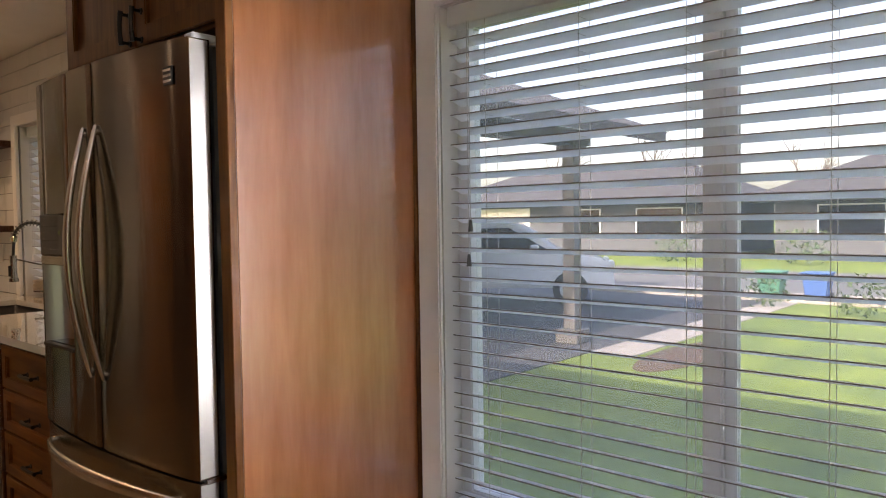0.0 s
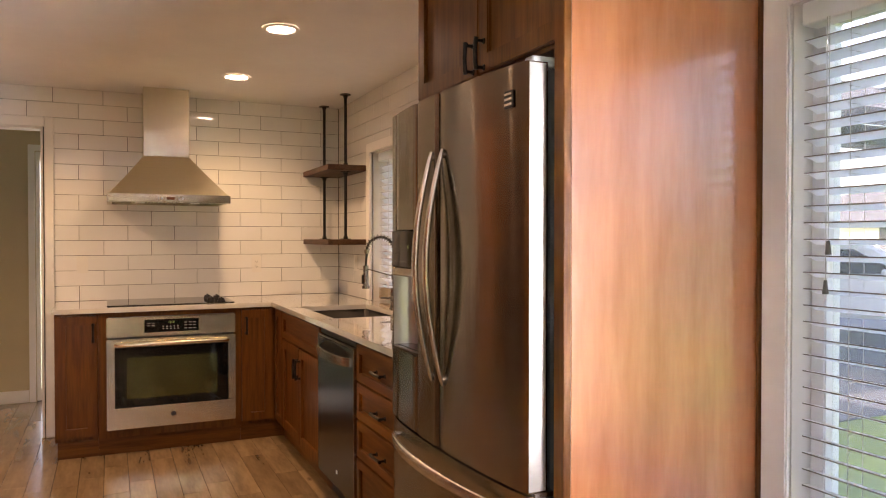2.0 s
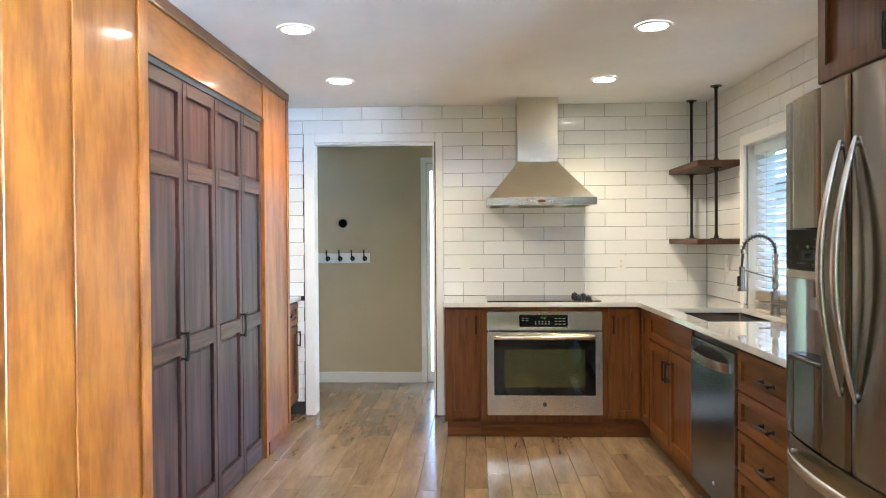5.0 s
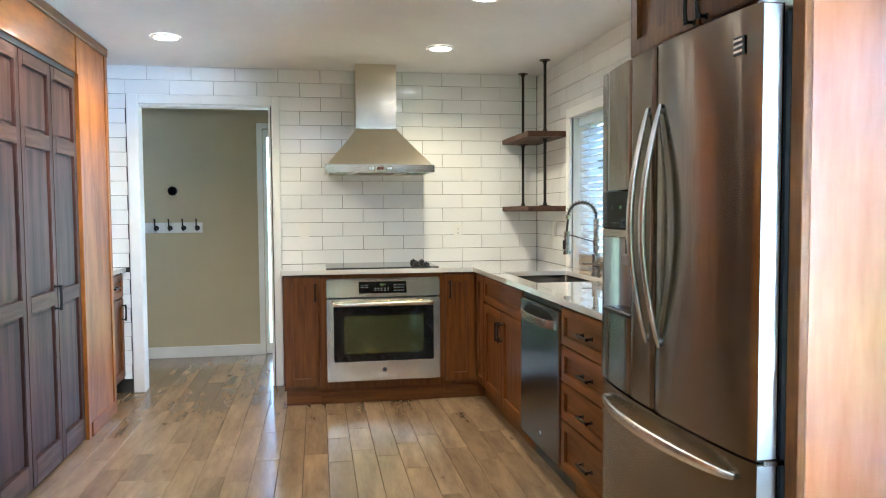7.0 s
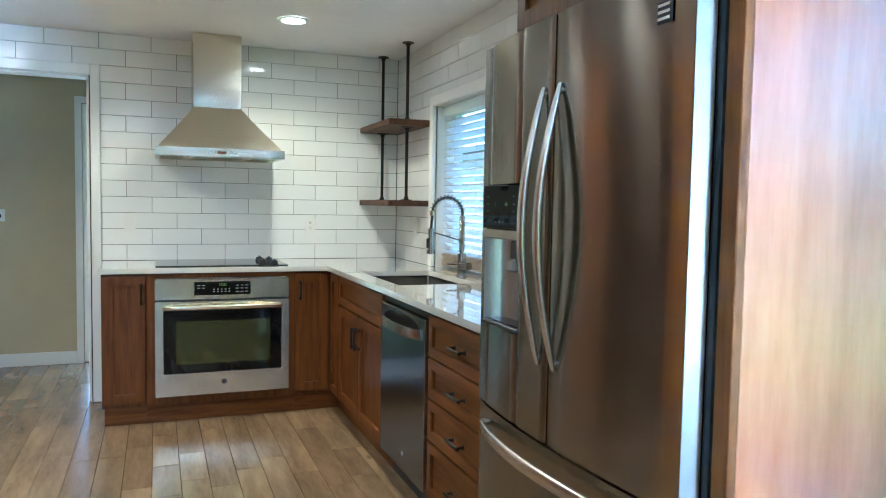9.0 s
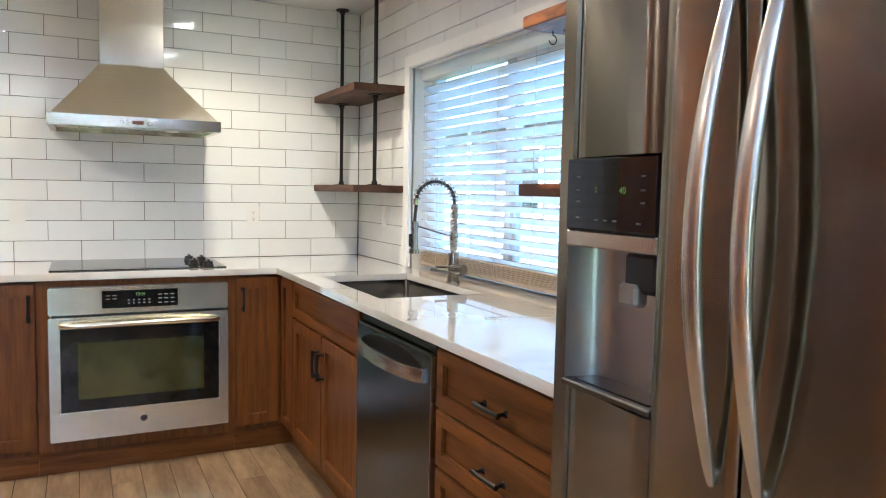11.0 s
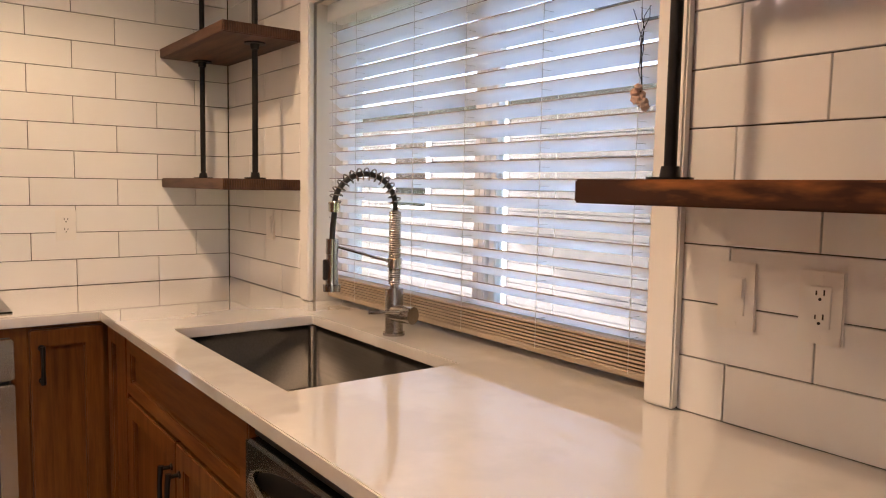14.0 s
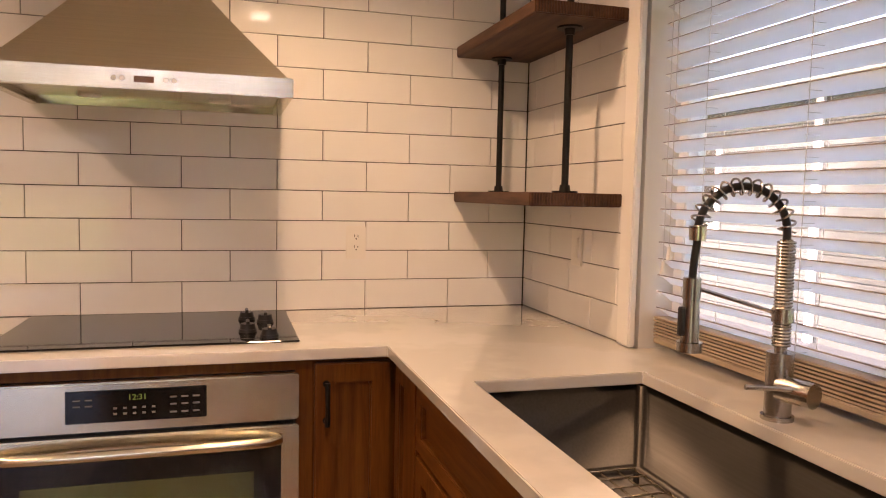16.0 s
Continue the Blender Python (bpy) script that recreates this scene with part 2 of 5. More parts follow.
MARK = material("grey_marking", (0.14, 0.14, 0.13), 0.5, vary=0.1)
LAMP = glow("lamp_lens", (1.0, 0.80, 0.58), 14.0)
GRASS = material("lawn_grass", (0.15, 0.205, 0.022), 0.8, scale=1.2, second=(0.07, 0.115, 0.014), bump=0.8, bump_scale=60)
ASPHALT = material("driveway_asphalt", (0.07, 0.07, 0.075), 0.85, vary=0.3, scale=3, bump=0.5, bump_scale=150)
ROAD = material("street_asphalt", (0.12, 0.12, 0.12), 0.85, vary=0.25, scale=2, bump=0.5, bump_scale=100)
CONCRETE = material("pale_concrete", (0.36, 0.33, 0.29), 0.8, vary=0.2, scale=4, bump=0.3, bump_scale=90)
SIDING = material("grey_siding", (0.05, 0.056, 0.066), 0.6, vary=0.1, scale=3)
# Neighbour's grey siding, with the wall's shade put into a darker colour.
SHADED_SIDING = material("shaded_grey_siding", (0.065, 0.066, 0.064), 0.6, vary=0.1, scale=3)
SHINGLE = material("dark_shingle", (0.05, 0.05, 0.055), 0.9, vary=0.4, scale=14, bump=0.6, bump_scale=40)
CARPAINT = material("white_car_paint", (0.75, 0.76, 0.78), 0.15, vary=0.02, scale=2, coat=0.6)
RUBBER = material("black_rubber", (0.015, 0.015, 0.015), 0.75, vary=0.2, scale=20)
BLUE = material("blue_bin_plastic", (0.04, 0.10, 0.28), 0.45, vary=0.1, scale=6)
GREEN = material("green_bin_plastic", (0.05, 0.18, 0.12), 0.45, vary=0.1, scale=6)
LEAF = material("dark_leaf", (0.05, 0.085, 0.025), 0.6, scale=3, second=(0.025, 0.05, 0.015))
BARK = material("grey_bark", (0.11, 0.09, 0.07), 0.85, vary=0.3, scale=12, bump=0.6, bump_scale=40)
MULCH = material("brown_mulch", (0.11, 0.07, 0.045), 0.9, vary=0.5, scale=20, bump=0.8, bump_scale=60)
DRIED = material("dried_petal", (0.62, 0.43, 0.33), 0.7, vary=0.3, scale=30)
POST_PAINT = material("dark_post_paint", (0.09, 0.085, 0.08), 0.5, vary=0.1, scale=6)

def glass(name, veil):
    """Thin clear glass; an uneven milky film puts glare haze into the pane by scattering a little daylight."""
    m = bpy.data.materials.new(name)
    m.use_nodes = True
    n, l = m.node_tree.nodes, m.node_tree.links
    b = n["Principled BSDF"]
    b.inputs["Base Color"].default_value = (0.96, 0.98, 0.97, 1)
    b.inputs["Roughness"].default_value, b.inputs["Transmission Weight"].default_value, b.inputs["IOR"].default_value = 0.0, 1.0, 1.1
    film, mix = n.new("ShaderNodeBsdfTranslucent"), n.new("ShaderNodeMixShader")
    noise, span = n.new("ShaderNodeTexNoise"), n.new("ShaderNodeMapRange")
    noise.inputs["Scale"].default_value = 3.0
    span.inputs["To Min"].default_value, span.inputs["To Max"].default_value = veil
    film.inputs[0].default_value = (0.85, 0.88, 0.88, 1)
    l.new(noise.outputs["Fac"], span.inputs["Value"])
    l.new(span.outputs[0], mix.inputs[0])
    l.new(b.outputs[0], mix.inputs[1])
    l.new(film.outputs[0], mix.inputs[2])
    l.new(mix.outputs[0], n["Material Output"].inputs[0])
    return m


GLASS = glass("window_glass", (0.01, 0.05))
# Stronger milky film: the front window's veiling glare built into its glass.
HAZY_GLASS = glass("hazy_window_glass", (0.03, 0.13))

# ---- mesh helpers ----


def solid(name, bm, mat, smooth=False):
    bmesh.ops.recalc_face_normals(bm, faces=bm.faces)
    me = bpy.data.meshes.new(name)
    bm.to_mesh(me)
    bm.free()
    me.materials.append(mat)
    if smooth:
        me.shade_smooth()
        me.set_sharp_from_angle(angle=radians(35))
    return me


def thing(name, loc, label, category, group="", kind=""):
    ob = new(name)
    ob.empty_display_size = 0.05
    ob.location = loc
    return tagged(ob, label, category, group, kind)


def base_of(ob):
    while ob.parent:
        ob = ob.parent
    return Vector(ob.location)


def part(name, bm, mat, parent, label="", smooth=False):
    """Links a bmesh, built in world coordinates, as one mesh under a thing or a part."""
    bmesh.ops.translate(bm, verts=bm.verts, vec=-base_of(parent))
    ob = new(name, solid(name, bm, mat, smooth))
    ob.parent = parent
    return tagged(ob, label)


def structure(name, bm, mat, label, category, smooth=False):
    return tagged(new(name, solid(name, bm, mat, smooth)), label, category, "", "structure")


def box(bm, x0, x1, y0, y1, z0, z1, bevel=0.0, seg=1):
    r = bmesh.ops.create_cube(bm, size=1.0)
    bmesh.ops.scale(bm, verts=r["verts"], vec=(abs(x1 - x0), abs(y1 - y0), abs(z1 - z0)))
    bmesh.ops.translate(bm, verts=r["verts"], vec=((x0 + x1) / 2, (y0 + y1) / 2, (z0 + z1) / 2))
    if bevel:
        edges = list({e for v in r["verts"] for e in v.link_edges})
        bmesh.ops.bevel(bm, geom=edges, offset=bevel, segments=seg, affect="EDGES", clamp_overlap=True)
    return bm


def boxes(*rows, bevel=0.0):
    bm = bmesh.new()
    for r in rows:
        box(bm, *r, bevel=bevel)
    return bm


def cyl(bm, a, b, r0, r1=None, seg=20):
    a, b = Vector(a), Vector(b)
    d = b - a
    m = Matrix.Translation((a + b) / 2) @ d.to_track_quat("Z", "Y").to_matrix().to_4x4()
    bmesh.ops.create_cone(bm, cap_ends=True, segments=seg, radius1=r0, radius2=r0 if r1 is None else r1, depth=d.length, matrix=m)
    return bm


def tube(bm, pts, radius, seg=10):
    """A round tube along a line of points; radius may be a list."""
    pts = [Vector(p) for p in pts]
    rings = []
    side = None
    for i, p in enumerate(pts):
        d = (pts[min(i + 1, len(pts) - 1)] - pts[max(i - 1, 0)]).normalized()
        if side is None:
            side = d.orthogonal().normalized()
        side = (side - d * side.dot(d)).normalized()
        up = d.cross(side)
        r = radius[i] if isinstance(radius, (list, tuple)) else radius
        rings.append([bm.verts.new(p + (side * math.cos(k * math.tau / seg) + up * math.sin(k * math.tau / seg)) * r) for k in range(seg)])
    for a, b in zip(rings, rings[1:]):
        for k in range(seg):
            bm.faces.new((a[k], a[(k + 1) % seg], b[(k + 1) % seg], b[k]))
    bm.faces.new(rings[0][::-1])
    bm.faces.new(rings[-1])
    return bm


def cells(us, vs, empty, d0, d1, place, bevel=0.0):
    """A slab out of grid cells (us by vs), but for the cells (i, j) in empty; place maps (u, v, d) to the world."""
    bm = bmesh.new()
    made = {}

    def vert(i, j, k):
        if (i, j, k) not in made:
            made[i, j, k] = bm.verts.new(place(us[i], vs[j], (d0, d1)[k]))
        return made[i, j, k]

    full = {(i, j) for i in range(len(us) - 1) for j in range(len(vs) - 1)} - set(empty)
    for i, j in sorted(full):
        for k in (0, 1):
            bm.faces.new([vert(i, j, k), vert(i + 1, j, k), vert(i + 1, j + 1, k), vert(i, j + 1, k)])
        for di, dj, a, b in ((-1, 0, (0, 0), (0, 1)), (1, 0, (1, 0), (1, 1)), (0, -1, (0, 0), (1, 0)), (0, 1, (0, 1), (1, 1))):
            if (i + di, j + dj) not in full:
                p, q = (i + a[0], j + a[1]), (i + b[0], j + b[1])
                bm.faces.new([vert(*p, 0), vert(*q, 0), vert(*q, 1), vert(*p, 1)])
    bmesh.ops.recalc_face_normals(bm, faces=bm.faces)
    if bevel:
        sharp = [e for e in bm.edges if len(e.link_faces) == 2 and e.calc_face_angle() > 0.5]
        bmesh.ops.bevel(bm, geom=sharp, offset=bevel, segments=2, affect="EDGES", clamp_overlap=True)
    return bm


def facing_y(y):
    """Fronts that look towards -y: u is x, d sticks out of the plane y."""
    return lambda u, v, d: (u, y - d, v)


def facing_x(x):
    """Fronts that look towards -x: u is y, d sticks out of the plane x."""
    return lambda u, v, d: (x - d, u, v)


def facing_plus_x(x):
    return lambda u, v, d: (x + d, u, v)


# ---- large structure ----
R0, R1 = 0.12, 0.15
structure("floor", boxes((-6.2, 0.0, -8.3, 1.4, -0.12, -0.012)), SUBFLOOR, "dark subfloor under the oak plank flooring", "floor")
structure("ceiling", boxes((-6.2, 0.15, -8.4, 1.45, CEIL, CEIL + 0.12)), CEILING, "white lightly textured ceiling with recessed lamps", "ceiling")
wall_range = structure("wall_range", cells([-4.3, -2.991, -2.050, 0.15], [-0.1, -0.016, 2.09, CEIL], [(1, 1)], 0, -R0, facing_y(0.006)), GROUT,
                       "wall clad in glossy white subway tile", "wall")
SW = (-2.222, -0.80, 0.915, 1.93)
BW = (-6.62, -4.187, 0.46, 1.96)
wall_window = structure("wall_window", cells([-8.4, BW[0], BW[1], -3.12, SW[0], SW[1], 0.006], [-0.6, BW[2], 0.885, SW[3], BW[3], CEIL],
                        [(1, 1), (1, 2), (1, 3), (4, 2)], 0, -R1, facing_x(0.006)), WALL, "white wall with two windows, tiled over the counter", "wall")
grout = part("grout_bed", cells([-3.12, SW[0] - 0.03, SW[1] + 0.03, 0.0], [0.90, SW[3] + 0.03, CEIL], [(1, 0)], 0, 0.003, facing_x(0.006)), GROUT, wall_window)
structure("wall_rear", cells([-6.2, -4.4, -2.6, 0.15], [-0.6, 0.1, 2.05, CEIL], [(1, 1)], 0, -0.15, lambda u, v, d: (u, -8.3 + d, v)), BROWN,
          "plain brown wall with a glazed opening", "wall")
structure("wall_left", boxes((-6.35, -6.2, -8.4, -3.6, -0.1, CEIL)), BROWN, "plain brown wall", "wall")
structure("wall_behind_pantry", boxes((-3.85, -3.72, -3.6, 0.0, -0.1, CEIL), (-6.2, -3.85, -3.72, -3.6, -0.1, CEIL)), WALL, "plain white wall behind the pantry", "wall")
structure("wall_hall_end", cells([-4.3, -2.20, -1.32, -0.9], [-0.1, -0.016, 2.06, CEIL], [(1, 1)], 0, -0.13, facing_y(1.27)), BEIGE, "beige painted hall wall with a glazed outer door", "wall")
structure("wall_hall_left", boxes((-4.42, -4.3, 0.12, 1.4, -0.1, CEIL)), BEIGE, "beige painted hall wall", "wall")
structure("wall_hall_right", boxes((-1.0, -0.9, 0.126, 1.27, -0.1, CEIL)), BEIGE, "beige painted hall wall", "wall")
structure("baseboard_hall", boxes((-4.28, -2.252, 1.255, 1.268, 0.0, 0.10), bevel=0.003), WHITE, "white painted baseboard", "baseboard")

# kitchen doorway casing
casing = boxes((-3.052, -2.972, -0.022, 0.0, 0.0, 2.155), (-2.042, -1.984, -0.022, 0.0, 0.0, 2.155), (-2.972, -2.042, -0.022, 0.0, 2.087, 2.155), bevel=0.005)
for row in ((-2.991, -2.976, 0.0, 0.125, 0.0, 2.09), (-2.065, -2.050, 0.0, 0.125, 0.0, 2.09), (-2.976, -2.065, 0.0, 0.125, 2.075, 2.09)):
    box(casing, *row, bevel=0.002)
structure("door_casing", casing, WHITE, "white painted casing of an open doorway", "door casing")


# glazed door in the hall
door = thing("door_1", (-1.76, 1.32, 0), "white glazed outer door letting in daylight", "door", "", "structure")
part("door_frame", cells([-2.198, -2.168, -1.352, -1.322], [0.002, 0.10, 1.99, 2.058], [(1, 1)], -0.09, -0.02, facing_y(1.27), 0.004), WHITE, door)
pane = part("pane", boxes((-2.168, -1.352, 1.322, 1.328, 0.10, 1.99)), GLASS, door)
pane.visible_shadow = False
part("casing", cells([-2.25, -2.202, -1.318, -1.27], [0.0, 2.062, 2.11], [(1, 0)], 0.002, 0.016, facing_y(1.27), 0.003), WHITE, door)
knob_bm = cyl(bmesh.new(), (-1.40, 1.30, 0.95), (-1.40, 1.23, 0.95), 0.012)
bmesh.ops.create_uvsphere(knob_bm, u_segments=16, v_segments=10, radius=0.028, matrix=Matrix.Translation((-1.40, 1.215, 0.95)))
part("door_knob", knob_bm, NICKEL, door, "nickel door knob", True)


def slider_window(name, y0, y1, z0, z1, mull, label, pane_mat=GLASS, out=0.0):
    w = thing(name, (0.1, (y0 + y1) / 2, z0), label, "window", "", "structure")
    part("window_frame", cells([y0, y0 + 0.045, mull - 0.024, mull + 0.024, y1 - 0.045, y1], [z0, z0 + 0.05, z1 - 0.05, z1], [(1, 1), (3, 1)],
                               -0.135, -0.075, facing_x(out), 0.004), VINYL, w)
    part("sash", cells([y0 + 0.046, y0 + 0.085, mull - 0.052, mull - 0.025], [z0 + 0.051, z0 + 0.09, z1 - 0.09, z1 - 0.051], [(1, 1)],
                       -0.12, -0.09, facing_x(out), 0.003), VINYL, w)
    for a, b in ((y0 + 0.085, mull - 0.052), (mull + 0.024, y1 - 0.045)):
        p = part("pane", boxes((0.103 + out, 0.107 + out, a, b, z0 + 0.05, z1 - 0.05)), pane_mat, w)
        p.visible_shadow = False
    return w


slider_window("window_1", -5.74, BW[1], BW[2], BW[3], -4.965, "large unseen white vinyl slider window added to hold the sky fill lamp", HAZY_GLASS)
# Added bay, never in view, that gives the sky fill lamp an opening.
slider_window("unseen_window_bay", BW[0], -5.742, BW[2], BW[3], -6.2, "unseen white vinyl slider window added to hold the sky fill lamp", HAZY_GLASS)
slider_window("window_2", SW[0], SW[1], SW[2] + 0.001, SW[3], -1.56, "white vinyl slider window over the sink", GLASS, 0.03)
structure("window_casing_sink", cells([SW[0] - 0.065, SW[0], SW[1], SW[1] + 0.065], [0.916, SW[3], SW[3] + 0.065], [(1, 0)], 0.004, 0.026, facing_x(0.0), 0.004), WHITE,
          "white painted casing round the sink window", "window casing")
structure("window_casing_front", cells([BW[0] - 0.09, BW[0], BW[1], -4.102], [BW[2] - 0.09, BW[2], BW[3], BW[3] + 0.09], [(1, 1)], 0.002, 0.022, facing_x(0.006), 0.005), WHITE,
          "white painted casing round the front window", "window casing")
structure("window_sill_front", boxes((-0.03, 0.07, BW[0], BW[1], BW[2] + 0.0005, BW[2] + 0.018), bevel=0.004), WHITE, "white window sill", "sill")


def blind(name, x, y0, y1, ztop, zbot, pitch, tilt, stack, label, ladders, first):
    b = thing(name, (x, (y0 + y1) / 2, zbot), label, "blind")
    part("head_rail", boxes((x - 0.03, x + 0.03, y0, y1, ztop - 0.06, ztop), bevel=0.004), BLIND, b)
    bm0 = bmesh.new()
    n = 7
    w, th = 0.05, 0.0032
    top, bot = [], []
    for i in range(n):
        u = (i / (n - 1) - 0.5) * w
        cam_z = 0.0025 * (1 - (2 * i / (n - 1) - 1) ** 2)
        top.append((u, cam_z + th / 2))
        bot.append((u, cam_z - th / 2))
    prof = top + bot[::-1]
    ends = []
    for yy in (y0 + 0.006, y1 - 0.006):
        ends.append([bm0.verts.new((u, yy - (y0 + y1) / 2, v)) for u, v in prof])
    for k in range(len(prof)):
        bm0.faces.new((ends[0][k], ends[0][(k + 1) % len(prof)], ends[1][(k + 1) % len(prof)], ends[1][k]))
    bm0.faces.new(ends[0])
    bm0.faces.new(ends[1][::-1])
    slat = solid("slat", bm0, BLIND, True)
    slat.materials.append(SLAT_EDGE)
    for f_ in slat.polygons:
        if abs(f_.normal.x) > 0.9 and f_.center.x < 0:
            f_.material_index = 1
    z = first
    zs = []
    while z > zbot + stack + 0.006:
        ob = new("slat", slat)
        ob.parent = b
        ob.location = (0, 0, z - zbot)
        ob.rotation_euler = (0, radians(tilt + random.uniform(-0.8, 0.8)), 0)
        zs.append(z)
        z -= pitch
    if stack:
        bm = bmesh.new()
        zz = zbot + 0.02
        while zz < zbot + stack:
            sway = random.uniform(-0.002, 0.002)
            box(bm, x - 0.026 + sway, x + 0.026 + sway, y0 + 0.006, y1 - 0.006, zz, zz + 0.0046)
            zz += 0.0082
        tagged(part("stacked_slats", bm, TAN_SHADED_BLIND, b), "stack of closed slats", kind="stuff")
    part("bottom_rail", boxes((x - 0.027, x + 0.027, y0 + 0.004, y1 - 0.004, zbot + 0.001, zbot + 0.018), bevel=0.004), TAN_SHADED_BLIND if stack else BLIND, b)
    for f in ladders:
        yy = y0 + (y1 - y0) * f
        bm = bmesh.new()
        for dx in (-0.027, 0.027):
            tube(bm, [(x + dx, yy, zbot + 0.01), (x + dx, yy, ztop - 0.05)], 0.0009, 5)
        for zz in zs:
            tube(bm, [(x - 0.027, yy + 0.004, zz - 0.004), (x + 0.027, yy + 0.004, zz - 0.004)], 0.0007, 4)
        part("ladder_cord", bm, CORD, b)
    return b


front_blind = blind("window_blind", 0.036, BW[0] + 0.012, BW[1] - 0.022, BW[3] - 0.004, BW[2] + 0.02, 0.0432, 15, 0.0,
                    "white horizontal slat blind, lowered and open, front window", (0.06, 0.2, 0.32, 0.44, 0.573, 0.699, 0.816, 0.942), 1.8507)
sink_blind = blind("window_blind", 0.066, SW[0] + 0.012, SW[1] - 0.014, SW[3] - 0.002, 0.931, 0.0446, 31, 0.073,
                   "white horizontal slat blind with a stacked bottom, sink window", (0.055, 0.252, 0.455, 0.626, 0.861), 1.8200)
for yy, zz in ((-4.295, 1.335), (-4.288, 1.235)):
    part("pull_cord", tube(bmesh.new(), [(0.002, yy, 1.9), (0.002, yy, zz)], 0.0011, 6), CORD, front_blind)
    part("cord_tassel", cyl(bmesh.new(), (0.002, yy, zz), (0.002, yy, zz - 0.035), 0.004, 0.008, 10), MARK, front_blind, "small grey cord tassel")
for yy, zz in ((-0.86, 1.16), (-0.885, 1.2)):
    part("pull_cord", tube(bmesh.new(), [(0.034, yy, 1.86), (0.034, yy, zz)], 0.0011, 6), CORD, sink_blind)
    part("cord_tassel", cyl(bmesh.new(), (0.034, yy, zz), (0.034, yy, zz - 0.035), 0.004, 0.008, 10), PLASTIC, sink_blind, "small white cord tassel")


# ---- recessed lamps ----
def ceiling_lamp(x, y):
    t = thing("ceiling_lamp", (x, y, CEIL - 0.004), "round white recessed ceiling lamp, lit warm", "ceiling lamp", "recessed ceiling lamps")
    bm = bmesh.new()
    prof = [(0.088, 0.0), (0.086, -0.006), (0.070, -0.009), (0.063, -0.003)]
    seg = 40
    rings = [[bm.verts.new((x + r * math.cos(k * math.tau / seg), y + r * math.sin(k * math.tau / seg), CEIL - 0.001 + dz)) for k in range(seg)] for r, dz in prof]
    for a, b in zip(rings, rings[1:]):
        for k in range(seg):
            bm.faces.new((a[k], a[(k + 1) % seg], b[(k + 1) % seg], b[k]))
    part("trim_ring", bm, WHITE, t, "", True)
    part("lens", cyl(bmesh.new(), (x, y, CEIL - 0.0005), (x, y, CEIL - 0.005), 0.064, seg=40), LAMP, t, "glowing frosted lens")
    data = bpy.data.lights.new("lamp_light", "SPOT")
    data.energy, data.color, data.shadow_soft_size, data.spot_size, data.spot_blend = LAMP_WATTS, (1.0, 0.70, 0.36), 0.07, radians(150), 0.6
    ob = new("lamp_light", data)
    ob.matrix_world = look((x, y, CEIL - 0.02), (x, y, 0))
    return t


LAMP_WATTS = 14
for x, y in ((-2.597, -0.92), (-0.915, -0.85), (-2.6, -2.07), (-0.885, -2.01)):
    ceiling_lamp(x, y)

# ---- kitchen cabinets ----
def grain(place, along_u):
    across_x = abs(Vector(place(1, 0, 0)).x - Vector(place(0, 0, 0)).x) > 0.5
    return (WOOD_X if across_x else WOOD_Y) if along_u else WOOD_Z


def handle(parent, place, u, v, upright, length=0.115):
    """A square-ended dark bar pull on two feet."""
    bm = bmesh.new()
    h = length / 2
    for s in (-1, 1):
        a, b = ((u, v + s * (h - 0.008)), (u, v + s * (h - 0.008)))
        if not upright:
            a = b = (u + s * (h - 0.008), v)
        cyl(bm, place(*a, 0.0), place(*b, 0.028), 0.0055, 0.0045, 10)
        cyl(bm, place(*a, 0.0), place(*b, 0.004), 0.010, 0.008, 12)
    pts = []
    for k in range(9):
        f = k / 8 * 2 - 1
        bow = 0.030 - 0.004 * f * f
        pts.append(place(u, v + f * h, bow) if upright else place(u + f * h, v, bow))
    tube(bm, pts, [0.0062 + 0.0015 * abs(k / 4 - 1) ** 2 for k in range(9)], 8)
    part("handle", bm, BRONZE, parent, "dark bronze bar pull", True)


def shaker(parent, place, u0, u1, v0, v1, name="door", rail=0.058, along_u=False, pull=None, t=0.02):
    """A frame-and-panel front: bevelled frame, recessed panel, bar pull at (u, v, upright)."""
    g = 0.0015
    us, vs = [u0 + g, u0 + rail, u1 - rail, u1 - g], [v0 + g, v0 + rail, v1 - rail, v1 - g]
    d = part(name, cells(us, vs, [(1, 1)], 0.001, t, place, 0.0035), grain(place, along_u), parent)
    part("panel", cells([us[1] - 0.004, us[2] + 0.004], [vs[1] - 0.004, vs[2] + 0.004], [], 0.002, t - 0.013, place), grain(place, along_u), d)
    if pull:
        handle(d, lambda u, v, dd: place(u, v, dd + t), *pull)
    return d


def carcass(x0, x1, y0, y1, z0, z1):
    return boxes((x0, x1, y0, y1, z0, z1), bevel=0.001)


FY, FX = -0.612, -0.622
py, px = facing_y(FY), facing_x(FX)
T0, T1 = 0.105, 0.884

c = thing("base_cabinet", (-1.83, -0.3, 0), "reddish-brown stained base cabinet with one shaker door beside the oven", "cabinet", "kitchen base cabinets")
part("body", carcass(-1.953, -1.715, FY, -0.005, T0, T1), WOOD_Z, c)
shaker(c, py, -1.948, -1.718, T0 + 0.022, 0.872, pull=(-1.742, 0.765, True))
part("toe_kick", boxes((-1.94, -1.715, FY + 0.012, FY + 0.03, 0, T0 - 0.001)), WOOD_X, c)

c = thing("oven_cabinet", (-1.29, -0.3, 0), "reddish-brown stained cabinet framing the wall oven", "cabinet", "kitchen base cabinets")
part("body", cells([-1.7145, -1.66, -0.905, -0.8605], [T0, 0.152, 0.853, T1], [(1, 1)], -0.6, 0.004, py), WOOD_Z, c)
